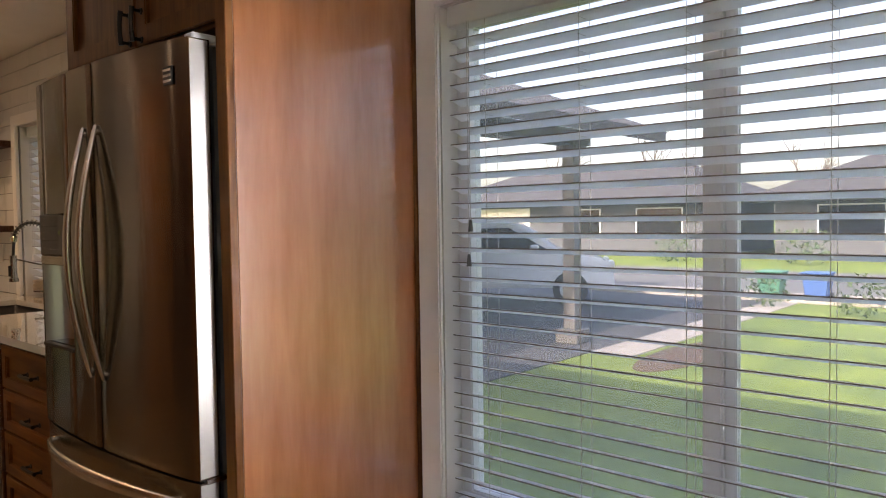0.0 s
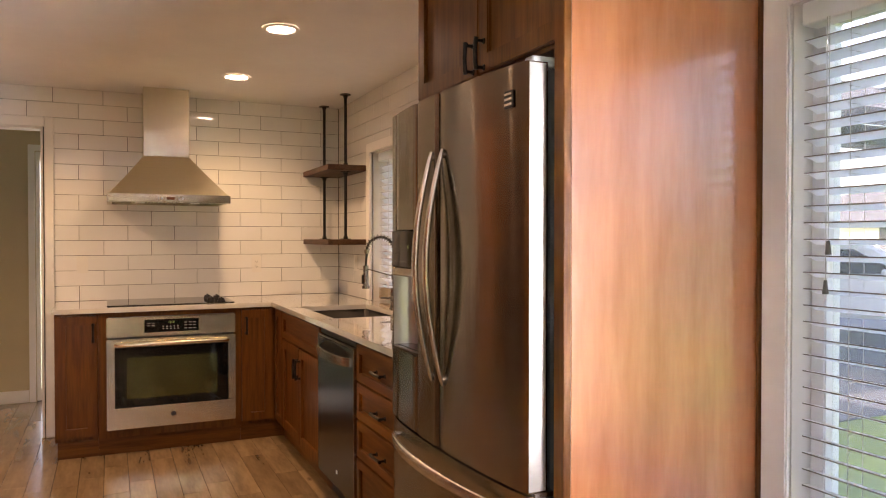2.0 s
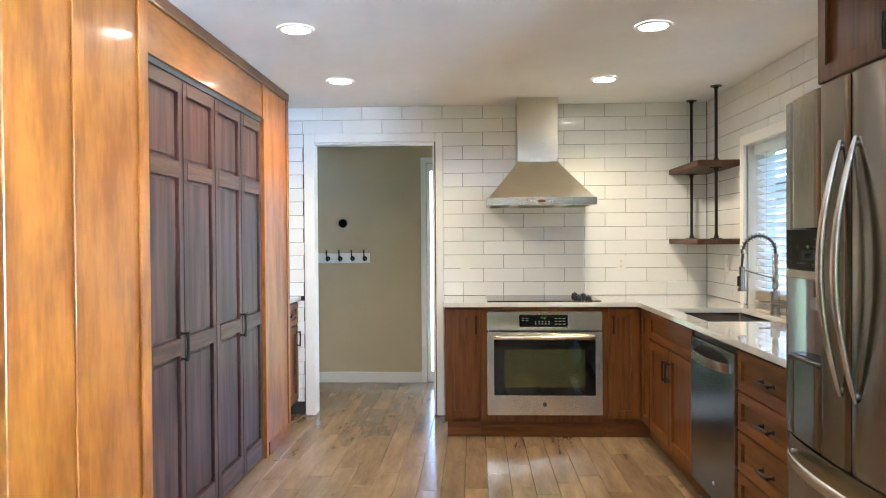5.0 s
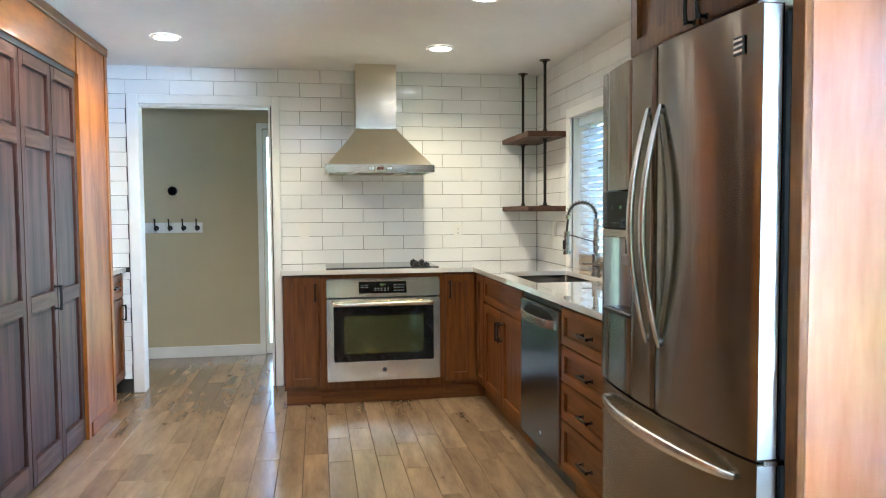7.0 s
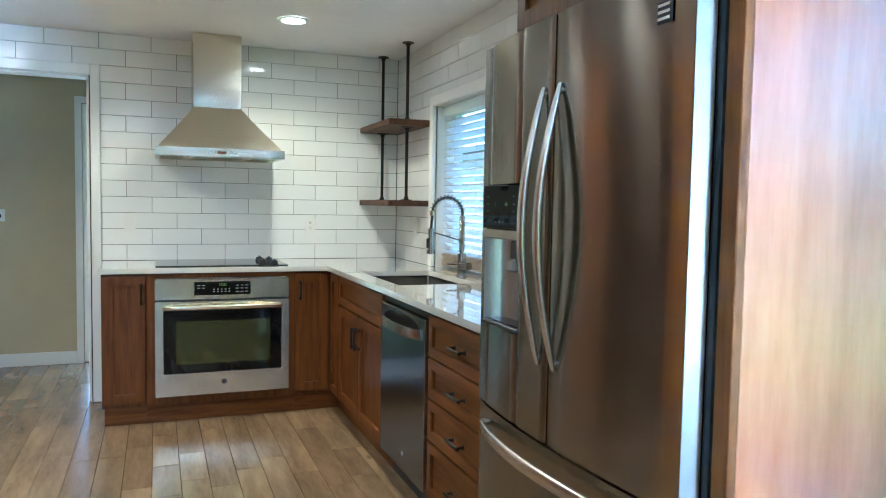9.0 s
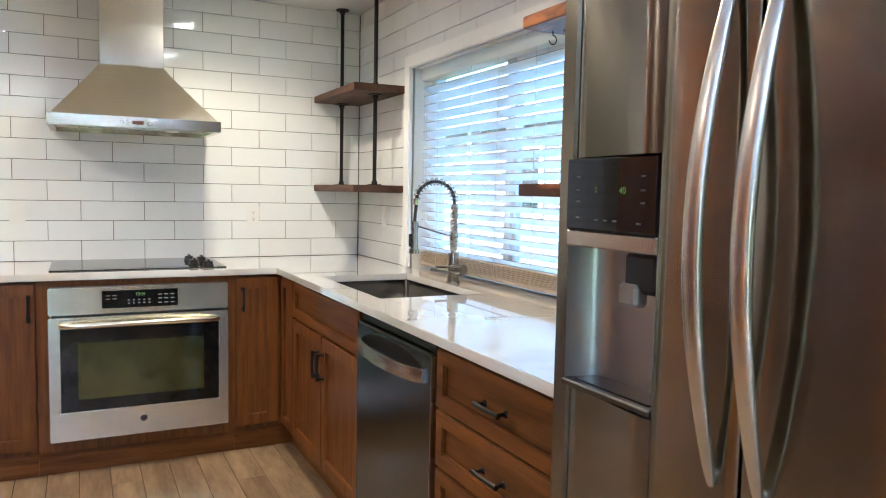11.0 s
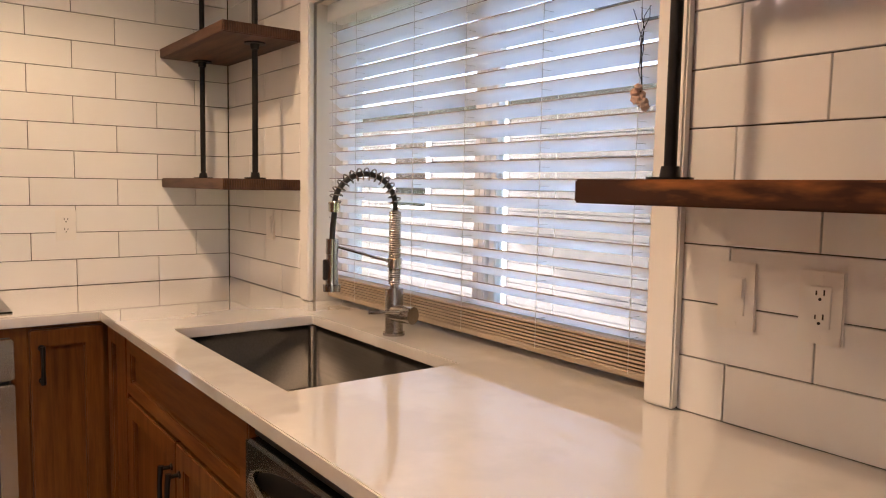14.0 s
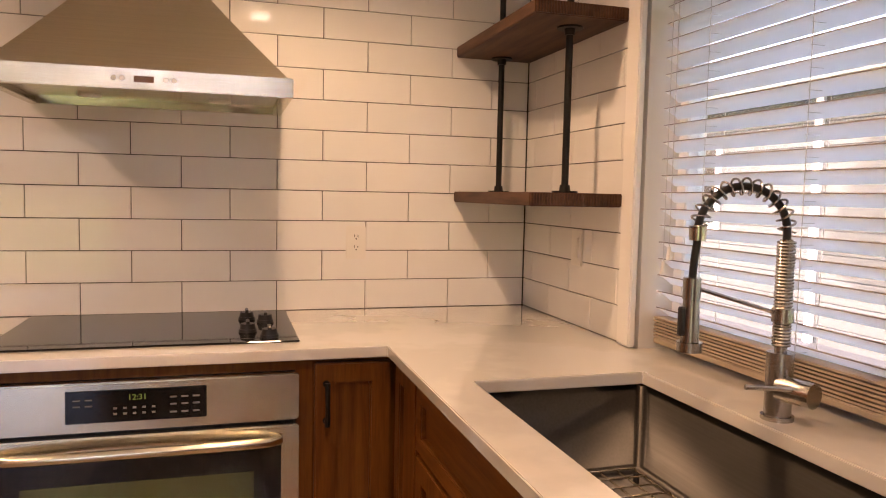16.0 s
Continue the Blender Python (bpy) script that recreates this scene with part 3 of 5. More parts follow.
part("toe_kick", boxes((-1.7145, -0.8605, FY + 0.012, FY + 0.03, 0, T0 - 0.001)), WOOD_X, c)

c = thing("base_cabinet", (-0.76, -0.3, 0), "reddish-brown stained corner base cabinet with one narrow shaker door", "cabinet", "kitchen base cabinets")
part("body", carcass(-0.860, -0.05, FY, -0.005, T0, T1), WOOD_Z, c)
shaker(c, py, -0.857, -0.648, T0 + 0.022, 0.872, pull=(-0.825, 0.765, True))
part("toe_kick", boxes((-0.860, -0.57, FY + 0.012, FY + 0.03, 0, T0 - 0.001)), WOOD_X, c)

c = thing("base_cabinet", (-0.3, -0.75, 0), "narrow reddish-brown stained corner cabinet with a shaker panel", "cabinet", "kitchen base cabinets")
part("body", carcass(FX, -0.01, -0.875, FY - 0.002, T0, T1), WOOD_Z, c)
shaker(c, px, -0.872, -0.648, T0 + 0.022, 0.872, rail=0.05)
part("toe_kick", boxes((FX + 0.05, FX + 0.066, -0.875, -0.56, 0, T0 - 0.001)), WOOD_Y, c)

c = thing("sink_cabinet", (-0.3, -1.33, 0), "reddish-brown stained sink cabinet with a false drawer and two shaker doors", "cabinet", "kitchen base cabinets")
part("body", cells([-1.792, -1.773, -0.896, -0.877], [T0, 0.125, T1], [(1, 1)], -0.61, 0, px), WOOD_Z, c)
part("face_rail", boxes((FX, FX + 0.019, -1.772, -0.897, 0.66, T1)), WOOD_Y, c)
shaker(c, px, -1.79, -0.879, 0.705, 0.872, "drawer_front", 0.045, True)
shaker(c, px, -1.79, -1.336, T0 + 0.022, 0.697, pull=(-1.366, 0.575, True))
shaker(c, px, -1.334, -0.879, T0 + 0.022, 0.697, pull=(-1.304, 0.575, True))
part("toe_kick", boxes((FX + 0.05, FX + 0.066, -1.792, -0.877, 0, T0 - 0.001)), WOOD_Y, c)

c = thing("drawer_cabinet", (-0.3, -2.77, 0), "reddish-brown stained cabinet with four shaker drawers beside the fridge", "cabinet", "kitchen base cabinets")
part("body", carcass(FX, -0.01, -3.09, -2.425, T0, T1), WOOD_Z, c)
for z0, z1 in ((0.70, 0.872), (0.532, 0.697), (0.36, 0.529), (T0 + 0.022, 0.357)):
    shaker(c, px, -3.085, -2.43, z0, z1, "drawer_front", 0.045, True, pull=(-2.757, (z0 + z1) / 2, False))
part("toe_kick", boxes((FX + 0.05, FX + 0.066, -3.09, -2.425, 0, T0 - 0.001)), WOOD_Y, c)

# dishwasher
d = thing("dishwasher", (-0.3, -2.11, 0), "dark brushed steel dishwasher with a curved bar handle", "dishwasher")
part("tub", boxes((FX + 0.002, -0.03, -2.418, -1.797, 0.1, 0.875)), BLACK, d)
dw = part("door", boxes((FX - 0.028, FX, -2.412, -1.803, 0.125, 0.845), bevel=0.006), DARK_STEEL, d, "dark brushed steel door")
for y in (-2.4125, -1.8025):
    part("edge_trim", boxes((FX - 0.0286, FX - 0.002, y - 0.0015, y + 0.0015, 0.128, 0.842)), SATIN, dw, "bright door edge")
# Flat black half-oval on the door, drawn for the hand pocket's shaded hollow.
bm = bmesh.new()
ring0, ring1 = [], []
for q in range(25):
    e = q / 24 * 2 - 1
    y = -2.108 + 0.262 * e
    ring0.append(bm.verts.new((FX - 0.0289, y, 0.772)))
    ring1.append(bm.verts.new((FX - 0.0289, y, 0.772 + 0.056 * math.sqrt(max(0.0, 1 - e * e)) + 0.004)))
for q in range(24):
    bm.faces.new((ring0[q], ring0[q + 1], ring1[q + 1], ring1[q]))
ext = bmesh.ops.extrude_face_region(bm, geom=list(bm.faces))
bmesh.ops.translate(bm, verts=[v for v in ext["geom"] if isinstance(v, bmesh.types.BMVert)], vec=(0.0006, 0, 0))
part("hand_pocket", bm, BLACK, dw, "flat black patch for the shade in the hand pocket")
part("control_strip", boxes((FX - 0.012, FX, -2.412, -1.803, 0.848, 0.872), bevel=0.003), BLACK, d, "black control strip")
bm = bmesh.new()
pts = [(FX - 0.030 - 0.045 * math.sin(math.pi * k / 20) ** 0.55, -2.375 + 0.535 * k / 20, 0.775) for k in range(21)]
for dz in (0,):
    rings = []
    for p in pts:
        rings.append([bm.verts.new((p[0] + dx, p[1], p[2] + h)) for dx, h in ((-0.005, -0.02), (-0.007, 0.0), (-0.005, 0.02), (0.005, 0.02), (0.005, -0.02))])
    for a, b in zip(rings, rings[1:]):
        for k in range(5):
            bm.faces.new((a[k], a[(k + 1) % 5], b[(k + 1) % 5], b[k]))
    bm.faces.new(rings[0])
    bm.faces.new(rings[-1])
part("handle", bm, SATIN, d, "curved brushed steel handle", True)
part("badge", boxes((FX - 0.0295, FX - 0.0275, -2.155, -2.135, 0.20, 0.215)), LIGHT_GREY, d)
part("toe_kick", boxes((FX + 0.05, FX + 0.066, -2.42, -1.795, 0, 0.1)), BLACK, d)

# countertop with the sink cut-out
HOLE = (-0.555, -0.132, -1.782, -1.048)
top = tagged(new("countertop", solid("countertop", cells([-1.968, -0.664, HOLE[0], HOLE[1], 0.0, 0.118], [-3.10, SW[0] + 0.002, HOLE[2], HOLE[3], SW[1] - 0.002, -0.648, 0.0],
      [(0, 0), (0, 1), (0, 2), (0, 3), (0, 4), (2, 2), (4, 0), (4, 4), (4, 5)], T1 + 0.0005, 0.914, lambda u, v, d: (u, v, d), 0.0025), QUARTZ)),
      "white polished quartz L-shaped countertop with faint veins", "countertop")

# sink
s = thing("kitchen_sink", (-0.345, -1.415, 0.66), "undermounted rectangular stainless steel sink basin", "sink")
bm = cells([HOLE[0] - 0.012, HOLE[1] + 0.012], [HOLE[2] - 0.012, HOLE[3] + 0.012], [], 0.665, 0.883, lambda u, v, d: (u, v, d))
bmesh.ops.delete(bm, geom=[f for f in bm.faces if f.calc_center_median().z > 0.88], context="FACES_ONLY")
edges = [e for e in bm.edges if len(e.link_faces) == 2]
bmesh.ops.bevel(bm, geom=edges, offset=0.022, segments=4, affect="EDGES")
bmesh.ops.reverse_faces(bm, faces=bm.faces)
me_sink = bpy.data.meshes.new("basin")
bmesh.ops.translate(bm, verts=bm.verts, vec=-Vector(s.location))
bm.to_mesh(me_sink)
bm.free()
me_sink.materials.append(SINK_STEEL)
me_sink.shade_smooth()
basin = new("basin", me_sink)
basin.parent = s
so = basin.modifiers.new("thickness", "SOLIDIFY")
so.thickness, so.offset = 0.0015, -1
part("drain", cyl(bmesh.new(), (-0.34, -1.42, 0.667), (-0.34, -1.42, 0.671), 0.045), STEEL_Y, s, "round steel drain")
g = thing("sink_grid", (-0.345, -1.415, 0.68), "steel wire rack lying on the sink floor", "sink rack")
bm = bmesh.new()
for k in range(9):
    x = -0.525 + 0.36 * k / 8
    part("wire", tube(bmesh.new(), [(x, -1.745, 0.692), (x, -1.085, 0.692)], 0.0024, 6), STEEL_Y, g)
for k in range(15):
    y = -1.745 + 0.66 * k / 14
    part("wire", tube(bmesh.new(), [(-0.525, y, 0.6965), (-0.165, y, 0.6965)], 0.0024, 6), STEEL_Y, g)
for x in (-0.52, -0.17):
    for y in (-1.73, -1.1):
        part("rubber_foot", cyl(bmesh.new(), (x, y, 0.6665), (x, y, 0.690), 0.007, seg=10), RUBBER, g)

# spring faucet
f = thing("kitchen_faucet", (-0.08, -1.43, 0.914), "brushed nickel pull-down faucet with an open spring neck", "faucet")
B = Vector((-0.08, -1.43, 0.914))
out = Vector((-0.96, 0.28, 0)).normalized()
bm = cyl(bmesh.new(), B, B + Vector((0, 0, 0.008)), 0.030, seg=32)
cyl(bm, B + Vector((0, 0, 0.008)), B + Vector((0, 0, 0.128)), 0.0245, seg=32)
part("body", bm, NICKEL, f, "", True)
bm = cyl(bmesh.new(), B + Vector((-0.005, -0.01, 0.062)), B + Vector((0.012, -0.075, 0.062)), 0.0235, seg=32)
part("valve", bm, NICKEL, f, "", True)
lv = B + Vector((0.006, -0.055, 0.068))
part("lever", tube(bmesh.new(), [lv, lv + Vector((-0.05, 0.012, 0.004)), lv + Vector((-0.105, 0.026, 0.006))], [0.0055, 0.005, 0.0048], 12), NICKEL, f, "", True)
part("stem", cyl(bmesh.new(), B + Vector((0, 0, 0.128)), B + Vector((0, 0, 0.34)), 0.0115, seg=20), NICKEL, f, "", True)
bm = bmesh.new()
z = 0.142
while z < 0.338:
    tube(bm, [B + Vector((0.0145 * math.cos(a * math.tau / 16), 0.0145 * math.sin(a * math.tau / 16), z)) for a in range(17)], 0.0028, 6)
    z += 0.0062
tagged(part("tight_spring", bm, NICKEL, f, "", True), "tightly wound spring coils", kind="stuff")
# the neck: up, over and down to the spray head
R = 0.083
neck = [B + Vector((0, 0, 0.338))] + [B + out * (R - R * math.cos(a)) + Vector((0, 0, 0.352 + R * 1.02 * math.sin(a))) for a in [math.pi * k / 24 for k in range(25)]]
tip = B + out * (2 * R)
neck += [tip + Vector((0, 0, 0.335)), tip + out * 0.004 + Vector((0, 0, 0.30)), tip + out * 0.006 + Vector((0, 0, 0.265))]
part("hose", tube(bmesh.new(), neck, 0.0075, 12), BLACK, f, "dark flexible hose", True)
bm = bmesh.new()
coil = []
for k in range(14 * 14):
    q = k / (14 * 14 - 1)
    a = math.pi * 0.98 * q
    c0 = B + out * (R - R * math.cos(a)) + Vector((0, 0, 0.352 + R * 1.02 * math.sin(a)))
    rad = (out * -math.cos(a) + Vector((0, 0, math.sin(a))))
    side = out.cross(Vector((0, 0, 1)))
    th = q * 14 * math.tau
    coil.append(c0 + (rad * math.cos(th) + side * math.sin(th)) * 0.0155)
part("open_spring", tube(bm, coil, 0.0022, 6), NICKEL, f, "open wire spring", True)
part("ferrule", cyl(bmesh.new(), tip + Vector((0, 0, 0.362)), tip + Vector((0, 0, 0.335)), 0.0165, 0.0155, seg=24), STEEL_X, f, "", True)
h0 = tip + out * 0.006
bm = cyl(bmesh.new(), h0 + Vector((0, 0, 0.265)), h0 + Vector((0, 0, 0.225)), 0.0165, seg=24)
cyl(bm, h0 + Vector((0, 0, 0.224)), h0 + Vector((0, 0, 0.145)), 0.0150, 0.0172, seg=24)
cyl(bm, h0 + Vector((0, 0, 0.144)), h0 + Vector((0, 0, 0.126)), 0.0235, seg=24)
head = part("spray_head", bm, NICKEL, f, "", True)
part("spray_button", boxes((h0.x - 0.026, h0.x - 0.013, h0.y - 0.006, h0.y + 0.006, 1.07, 1.125), bevel=0.003), BLACK, head, "black spray button")
bm = tube(bmesh.new(), [B + Vector((0, 0, 0.198)), tip - out * 0.004 + Vector((0, 0, 0.245))], 0.0038, 8)
cyl(bm, B + Vector((0, 0, 0.185)), B + Vector((0, 0, 0.211)), 0.0195, seg=20)
part("docking_arm", bm, NICKEL, f, "", True)

# cooktop
k = thing("cooktop", (-1.28, -0.28, 0.914), "black glass electric cooktop set in the counter", "cooktop")
part("glass_top", boxes((-1.665, -0.888, -0.552, -0.03, 0.9142, 0.9195), bevel=0.002), BLACK_GLASS, k)
part("printed_line", boxes((-1.64, -0.91, -0.506, -0.504, 0.9196, 0.9199)), MARK, k)
for x, y in ((-1.020, -0.19), (-1.022, -0.40), (-0.966, -0.25), (-0.966, -0.49)):
    bm = cyl(bmesh.new(), (x, y, 0.9197), (x, y, 0.928), 0.026, 0.025, 24)
    cyl(bm, (x, y, 0.928), (x, y, 0.943), 0.023, 0.020, 24)
    box(bm, x - 0.005, x + 0.005, y - 0.024, y + 0.024, 0.942, 0.952, bevel=0.002)
    part("knob", bm, BLACK, k, "black rotary knob", True)

# wall oven
o = thing("wall_oven", (-1.285, -0.3, 0.15), "stainless steel built-in oven with a black glass window", "oven")
OX0, OX1 = -1.668, -0.898
po = facing_y(FY - 0.006)
part("chassis", boxes((OX0 + 0.012, OX1 - 0.012, FY - 0.004, -0.06, 0.156, 0.849)), BLACK, o)
cp = part("control_panel", cells([OX0, OX1], [0.728, 0.851], [], 0, 0.028, po, 0.004), STEEL_X, o, "brushed steel control panel")
part("display_glass", cells([-1.452, -1.128], [0.752, 0.832], [], 0.028, 0.0305, po, 0.004), BLACK_GLASS, cp, "black touch display")


def text(body, place_m, size, mat, parent, name="display_digits"):
    cu = bpy.data.curves.new(name, "FONT")
    cu.body, cu.size, cu.align_x, cu.align_y = body, size, "CENTER", "CENTER"
    ob = new(name, cu)
    cu.materials.append(mat)
    dg = bpy.context.evaluated_depsgraph_get()
    me = bpy.data.meshes.new_from_object(ob.evaluated_get(dg))
    bpy.data.objects.remove(ob)
    me.transform(Matrix.Translation(-base_of(parent)) @ place_m)
    o2 = new(name, me)
    o2.parent = parent
    return o2


yo = FY - 0.006
text("12:31", pose(-1.29, yo - 0.0312, 0.812, 90, 0, 0), 0.020, GREEN_GLOW, cp)
marks = [(-1.345 + i * 0.022, 0.008, z, 0.005) for i in range(5) for z in (0.784, 0.770)]
marks += [(-1.215 + i * 0.027, 0.016, z, 0.004) for i in range(3) for z in (0.806, 0.788, 0.768)]
marks += [(-1.435 + i * 0.027, 0.016, z, 0.003) for i in range(2) for z in (0.808, 0.793)]
for x, w, z, hh in marks:
    part("key_mark", boxes((x, x + w, yo - 0.0312, yo - 0.0306, z, z + hh)), MARK, cp)
dr = part("oven_door", cells([OX0, OX0 + 0.045, OX1 - 0.045, OX1], [0.158, 0.290, 0.665, 0.718], [(1, 1)], 0, 0.034, po, 0.004), STEEL_X, o, "brushed steel oven door")
part("outer_glass", cells([OX0 + 0.0455, OX1 - 0.0455], [0.2905, 0.6645], [], 0.004, 0.030, po), BLACK_GLASS, dr, "black glass window")
part("inner_window", cells([OX0 + 0.115, OX1 - 0.115], [0.345, 0.60], [], 0.0302, 0.0312, po), OVEN_GLASS, dr)
bm = bmesh.new()
pts = [(OX0 + 0.05 + (OX1 - OX0 - 0.1) * q / 24, yo - 0.040 - 0.042 * math.sin(math.pi * q / 24) ** 0.35, 0.682 + 0.006 * math.sin(math.pi * q / 24)) for q in range(25)]
tube(bm, pts, 0.0135, 14)
part("handle", bm, STEEL_X, dr, "bowed steel bar handle", True)
bm = cyl(bmesh.new(), (-1.283, yo - 0.034, 0.232), (-1.283, yo - 0.037, 0.232), 0.015, seg=24)
part("badge", bm, BLACK, dr, "round badge")
part("badge_ring", tube(bmesh.new(), [(-1.283 + 0.0155 * math.cos(a * math.tau / 24), yo - 0.0375, 0.232 + 0.0155 * math.sin(a * math.tau / 24)) for a in range(25)], 0.0018, 6), STEEL_X, dr)

# range hood
h = thing("range_hood", (-1.283, -0.25, 1.57), "stainless steel chimney range hood on the tiled wall", "range hood")
HX0, HX1, HY, HZ = -1.662, -0.905, -0.505, 1.577
lip = cells([HX0, HX0 + 0.03, HX1 - 0.03, HX1], [HY, HY + 0.03, -0.04, -0.006], [(1, 1)], HZ, HZ + 0.052, lambda u, v, d: (u, v, d), 0.002)
part("lip", lip, STEEL_X, h, "brushed steel lower band")
bm = bmesh.new()
cx0, cx1, cy = -1.437, -1.145, -0.285
prev = None
for q in range(9):
    e = q / 8
    w = (1 - e) ** 1.06
    r = [bm.verts.new((cx0 + (HX0 + 0.012 - cx0) * w, -0.006, HZ + 0.052 + 0.268 * e)), bm.verts.new((cx0 + (HX0 + 0.012 - cx0) * w, cy + (HY + 0.012 - cy) * w, HZ + 0.052 + 0.268 * e)),
         bm.verts.new((cx1 + (HX1 - 0.012 - cx1) * w, cy + (HY + 0.012 - cy) * w, HZ + 0.052 + 0.268 * e)), bm.verts.new((cx1 + (HX1 - 0.012 - cx1) * w, -0.006, HZ + 0.052 + 0.268 * e))]
    if prev:
        for i in range(4):
            bm.faces.new((prev[i], prev[(i + 1) % 4], r[(i + 1) % 4], r[i]))
    prev = r
part("canopy", bm, STEEL_X, h, "flared steel canopy", True)
part("chimney", boxes((cx0, cx1, cy, -0.006, HZ + 0.318, CEIL - 0.001), bevel=0.002), STEEL_X, h, "upright steel chimney")
part("filter_panel", boxes((HX0 + 0.031, HX1 - 0.031, HY + 0.031, -0.041, HZ + 0.016, HZ + 0.022)), STEEL_X, h)
for x in (-1.46, -1.10):
    part("filter_latch", boxes((x - 0.028, x + 0.028, -0.42, -0.405, HZ + 0.012, HZ + 0.0155)), BLACK, h)
    part("hood_lamp", cyl(bmesh.new(), (x, -0.20, HZ + 0.010), (x, -0.20, HZ + 0.0155), 0.032, seg=24), PLASTIC, h)
part("display", boxes((-1.307, -1.259, HY - 0.0015, HY - 0.0003, HZ + 0.018, HZ + 0.034)), AMBER, h)
for x in (-1.355, -1.335, -1.23, -1.21):
    part("button", cyl(bmesh.new(), (x, HY - 0.0003, HZ + 0.026), (x, HY - 0.003, HZ + 0.026), 0.0065, seg=14), LIGHT_GREY, h)


# ---- refrigerator ----
r = thing("refrigerator", (-0.4, -3.575, 0), "stainless steel French-door refrigerator with a water dispenser", "refrigerator")
Y0, Y1, SPLIT, GAP = -4.032, -3.104, -3.572, 0.705
part("cabinet_body", boxes((-0.645, -0.06, Y0 + 0.008, Y1 - 0.008, 0.02, 1.765), bevel=0.006), GREY_SIDE, r, "dark grey side panels")


def bowed_front(bm, y0, y1, z0, z1, back=-0.662, edge=-0.722, bulge=0.031, n=12):
    """A door with a front that bows out over the whole width of the fridge, and rounded edges."""
    rings = []
    for q in range(n + 1):
        y = y0 + (y1 - y0) * q / n
        s_ = (y - (Y0 + Y1) / 2) / ((Y1 - Y0) / 2)
        x = edge - bulge * (1 - s_ * s_)
        rr = 0.0
        if q in (0, n):
            rr = 0.006
        rings.append([bm.verts.new((back, y, z0)), bm.verts.new((x + rr, y, z0)), bm.verts.new((x + rr, y, z1)), bm.verts.new((back, y, z1))])
    for a, b in zip(rings, rings[1:]):
        for i in range(4):
            bm.faces.new((a[i], a[(i + 1) % 4], b[(i + 1) % 4], b[i]))
    bm.faces.new(rings[0])
    bm.faces.new(rings[-1][::-1])
    return bm


def front_x(y):
    s_ = (y - (Y0 + Y1) / 2) / ((Y1 - Y0) / 2)
    return -0.722 - 0.031 * (1 - s_ * s_)


DY0, DY1, DZ0, DZ1 = -3.394, -3.158, 0.957, 1.370
near = part("door", bowed_front(bmesh.new(), Y0, SPLIT - 0.003, GAP + 0.008, 1.775), STEEL_Z, r, "bowed stainless steel door", True)
part("door_edge", boxes((-0.7155, -0.668, Y0 - 0.0025, Y0 - 0.0005, GAP + 0.012, 1.771)), EDGE_STEEL, near, "pale grey door edge")
# the door with the dispenser is built round its recess
far = part("door", bowed_front(bmesh.new(), SPLIT + 0.003, DY0, GAP + 0.008, 1.775), STEEL_Z, r, "bowed stainless steel door with a dispenser", True)
for a, b, z0, z1 in ((DY1, Y1, GAP + 0.008, 1.775), (DY0, DY1, DZ1, 1.775), (DY0, DY1, GAP + 0.008, DZ0)):
    part("door_skin", bowed_front(bmesh.new(), a, b, z0, z1), STEEL_Z, far, "", True)
x_f = front_x((DY0 + DY1) / 2)
part("dispenser_panel", boxes((x_f - 0.004, -0.67, DY0 + 0.002, DY1 - 0.002, 1.243, DZ1 - 0.002), bevel=0.003), BLACK_GLASS, far, "black glass dispenser display")
part("dispenser_band", boxes((x_f - 0.003, -0.67, DY0 + 0.002, DY1 - 0.002, 1.213, 1.242), bevel=0.003), STEEL_Y, far, "steel band under the display")
# the niche: one sheet that curves round from side to side
bm = bmesh.new()
rows_ = []
for q in range(21):
    e = q / 20 * 2 - 1
    deep = (1 - abs(e) ** 5) ** 0.5
    p_ = (x_f + 0.003 + (-0.664 - x_f - 0.003) * deep, (DY0 + DY1) / 2 + e * (DY1 - DY0 - 0.006) / 2)
    rows_.append([bm.verts.new((*p_, DZ0 + 0.012)), bm.verts.new((*p_, 1.213))])
for u_, v_ in zip(rows_, rows_[1:]):
    bm.faces.new((u_[0], v_[0], v_[1], u_[1]))
part("dispenser_recess", bm, RECESS, far, "curved grey steel recess", True)
part("drip_tray", boxes((x_f - 0.005, -0.664, DY0 + 0.003, DY1 - 0.003, DZ0 + 0.001, DZ0 + 0.014), bevel=0.003), DARK_STEEL, far, "grey drip tray")
part("tray_grille", boxes((x_f + 0.012, -0.676, DY0 + 0.022, DY1 - 0.022, DZ0 + 0.0141, DZ0 + 0.016), bevel=0.0008), BLACK_GLASS, far, "black drip grille")
part("chute", boxes((-0.722, -0.675, -3.372, -3.292, 1.145, 1.2125), bevel=0.008), BLACK, far, "dark dispenser chute")
part("paddle", boxes((-0.730, -0.700, -3.335, -3.288, 1.122, 1.160), bevel=0.006), RECESS, far, "silver dispenser paddle")
text("2", pose(x_f - 0.0046, -3.244, 1.313, 90, 0, -90), 0.014, GREEN_GLOW, far)
text("40", pose(x_f - 0.0046, -3.312, 1.312, 90, 0, -90), 0.017, GREEN_GLOW, far)
for yy, zz in ((-3.195, 1.335), (-3.195, 1.313), (-3.195, 1.293), (-3.195, 1.265), (-3.246, 1.262), (-3.270, 1.262), (-3.294, 1.262), (-3.352, 1.260), (-3.36, 1.335), (-3.36, 1.313), (-3.36, 1.293)):
    part("key_mark", boxes((x_f - 0.0047, x_f - 0.0041, yy - 0.005, yy + 0.005, zz - 0.0015, zz + 0.0015)), MARK, far)
fz = part("freezer_drawer", bowed_front(bmesh.new(), Y0, Y1, 0.07, GAP), STEEL_Z, r, "bowed stainless steel freezer drawer", True)
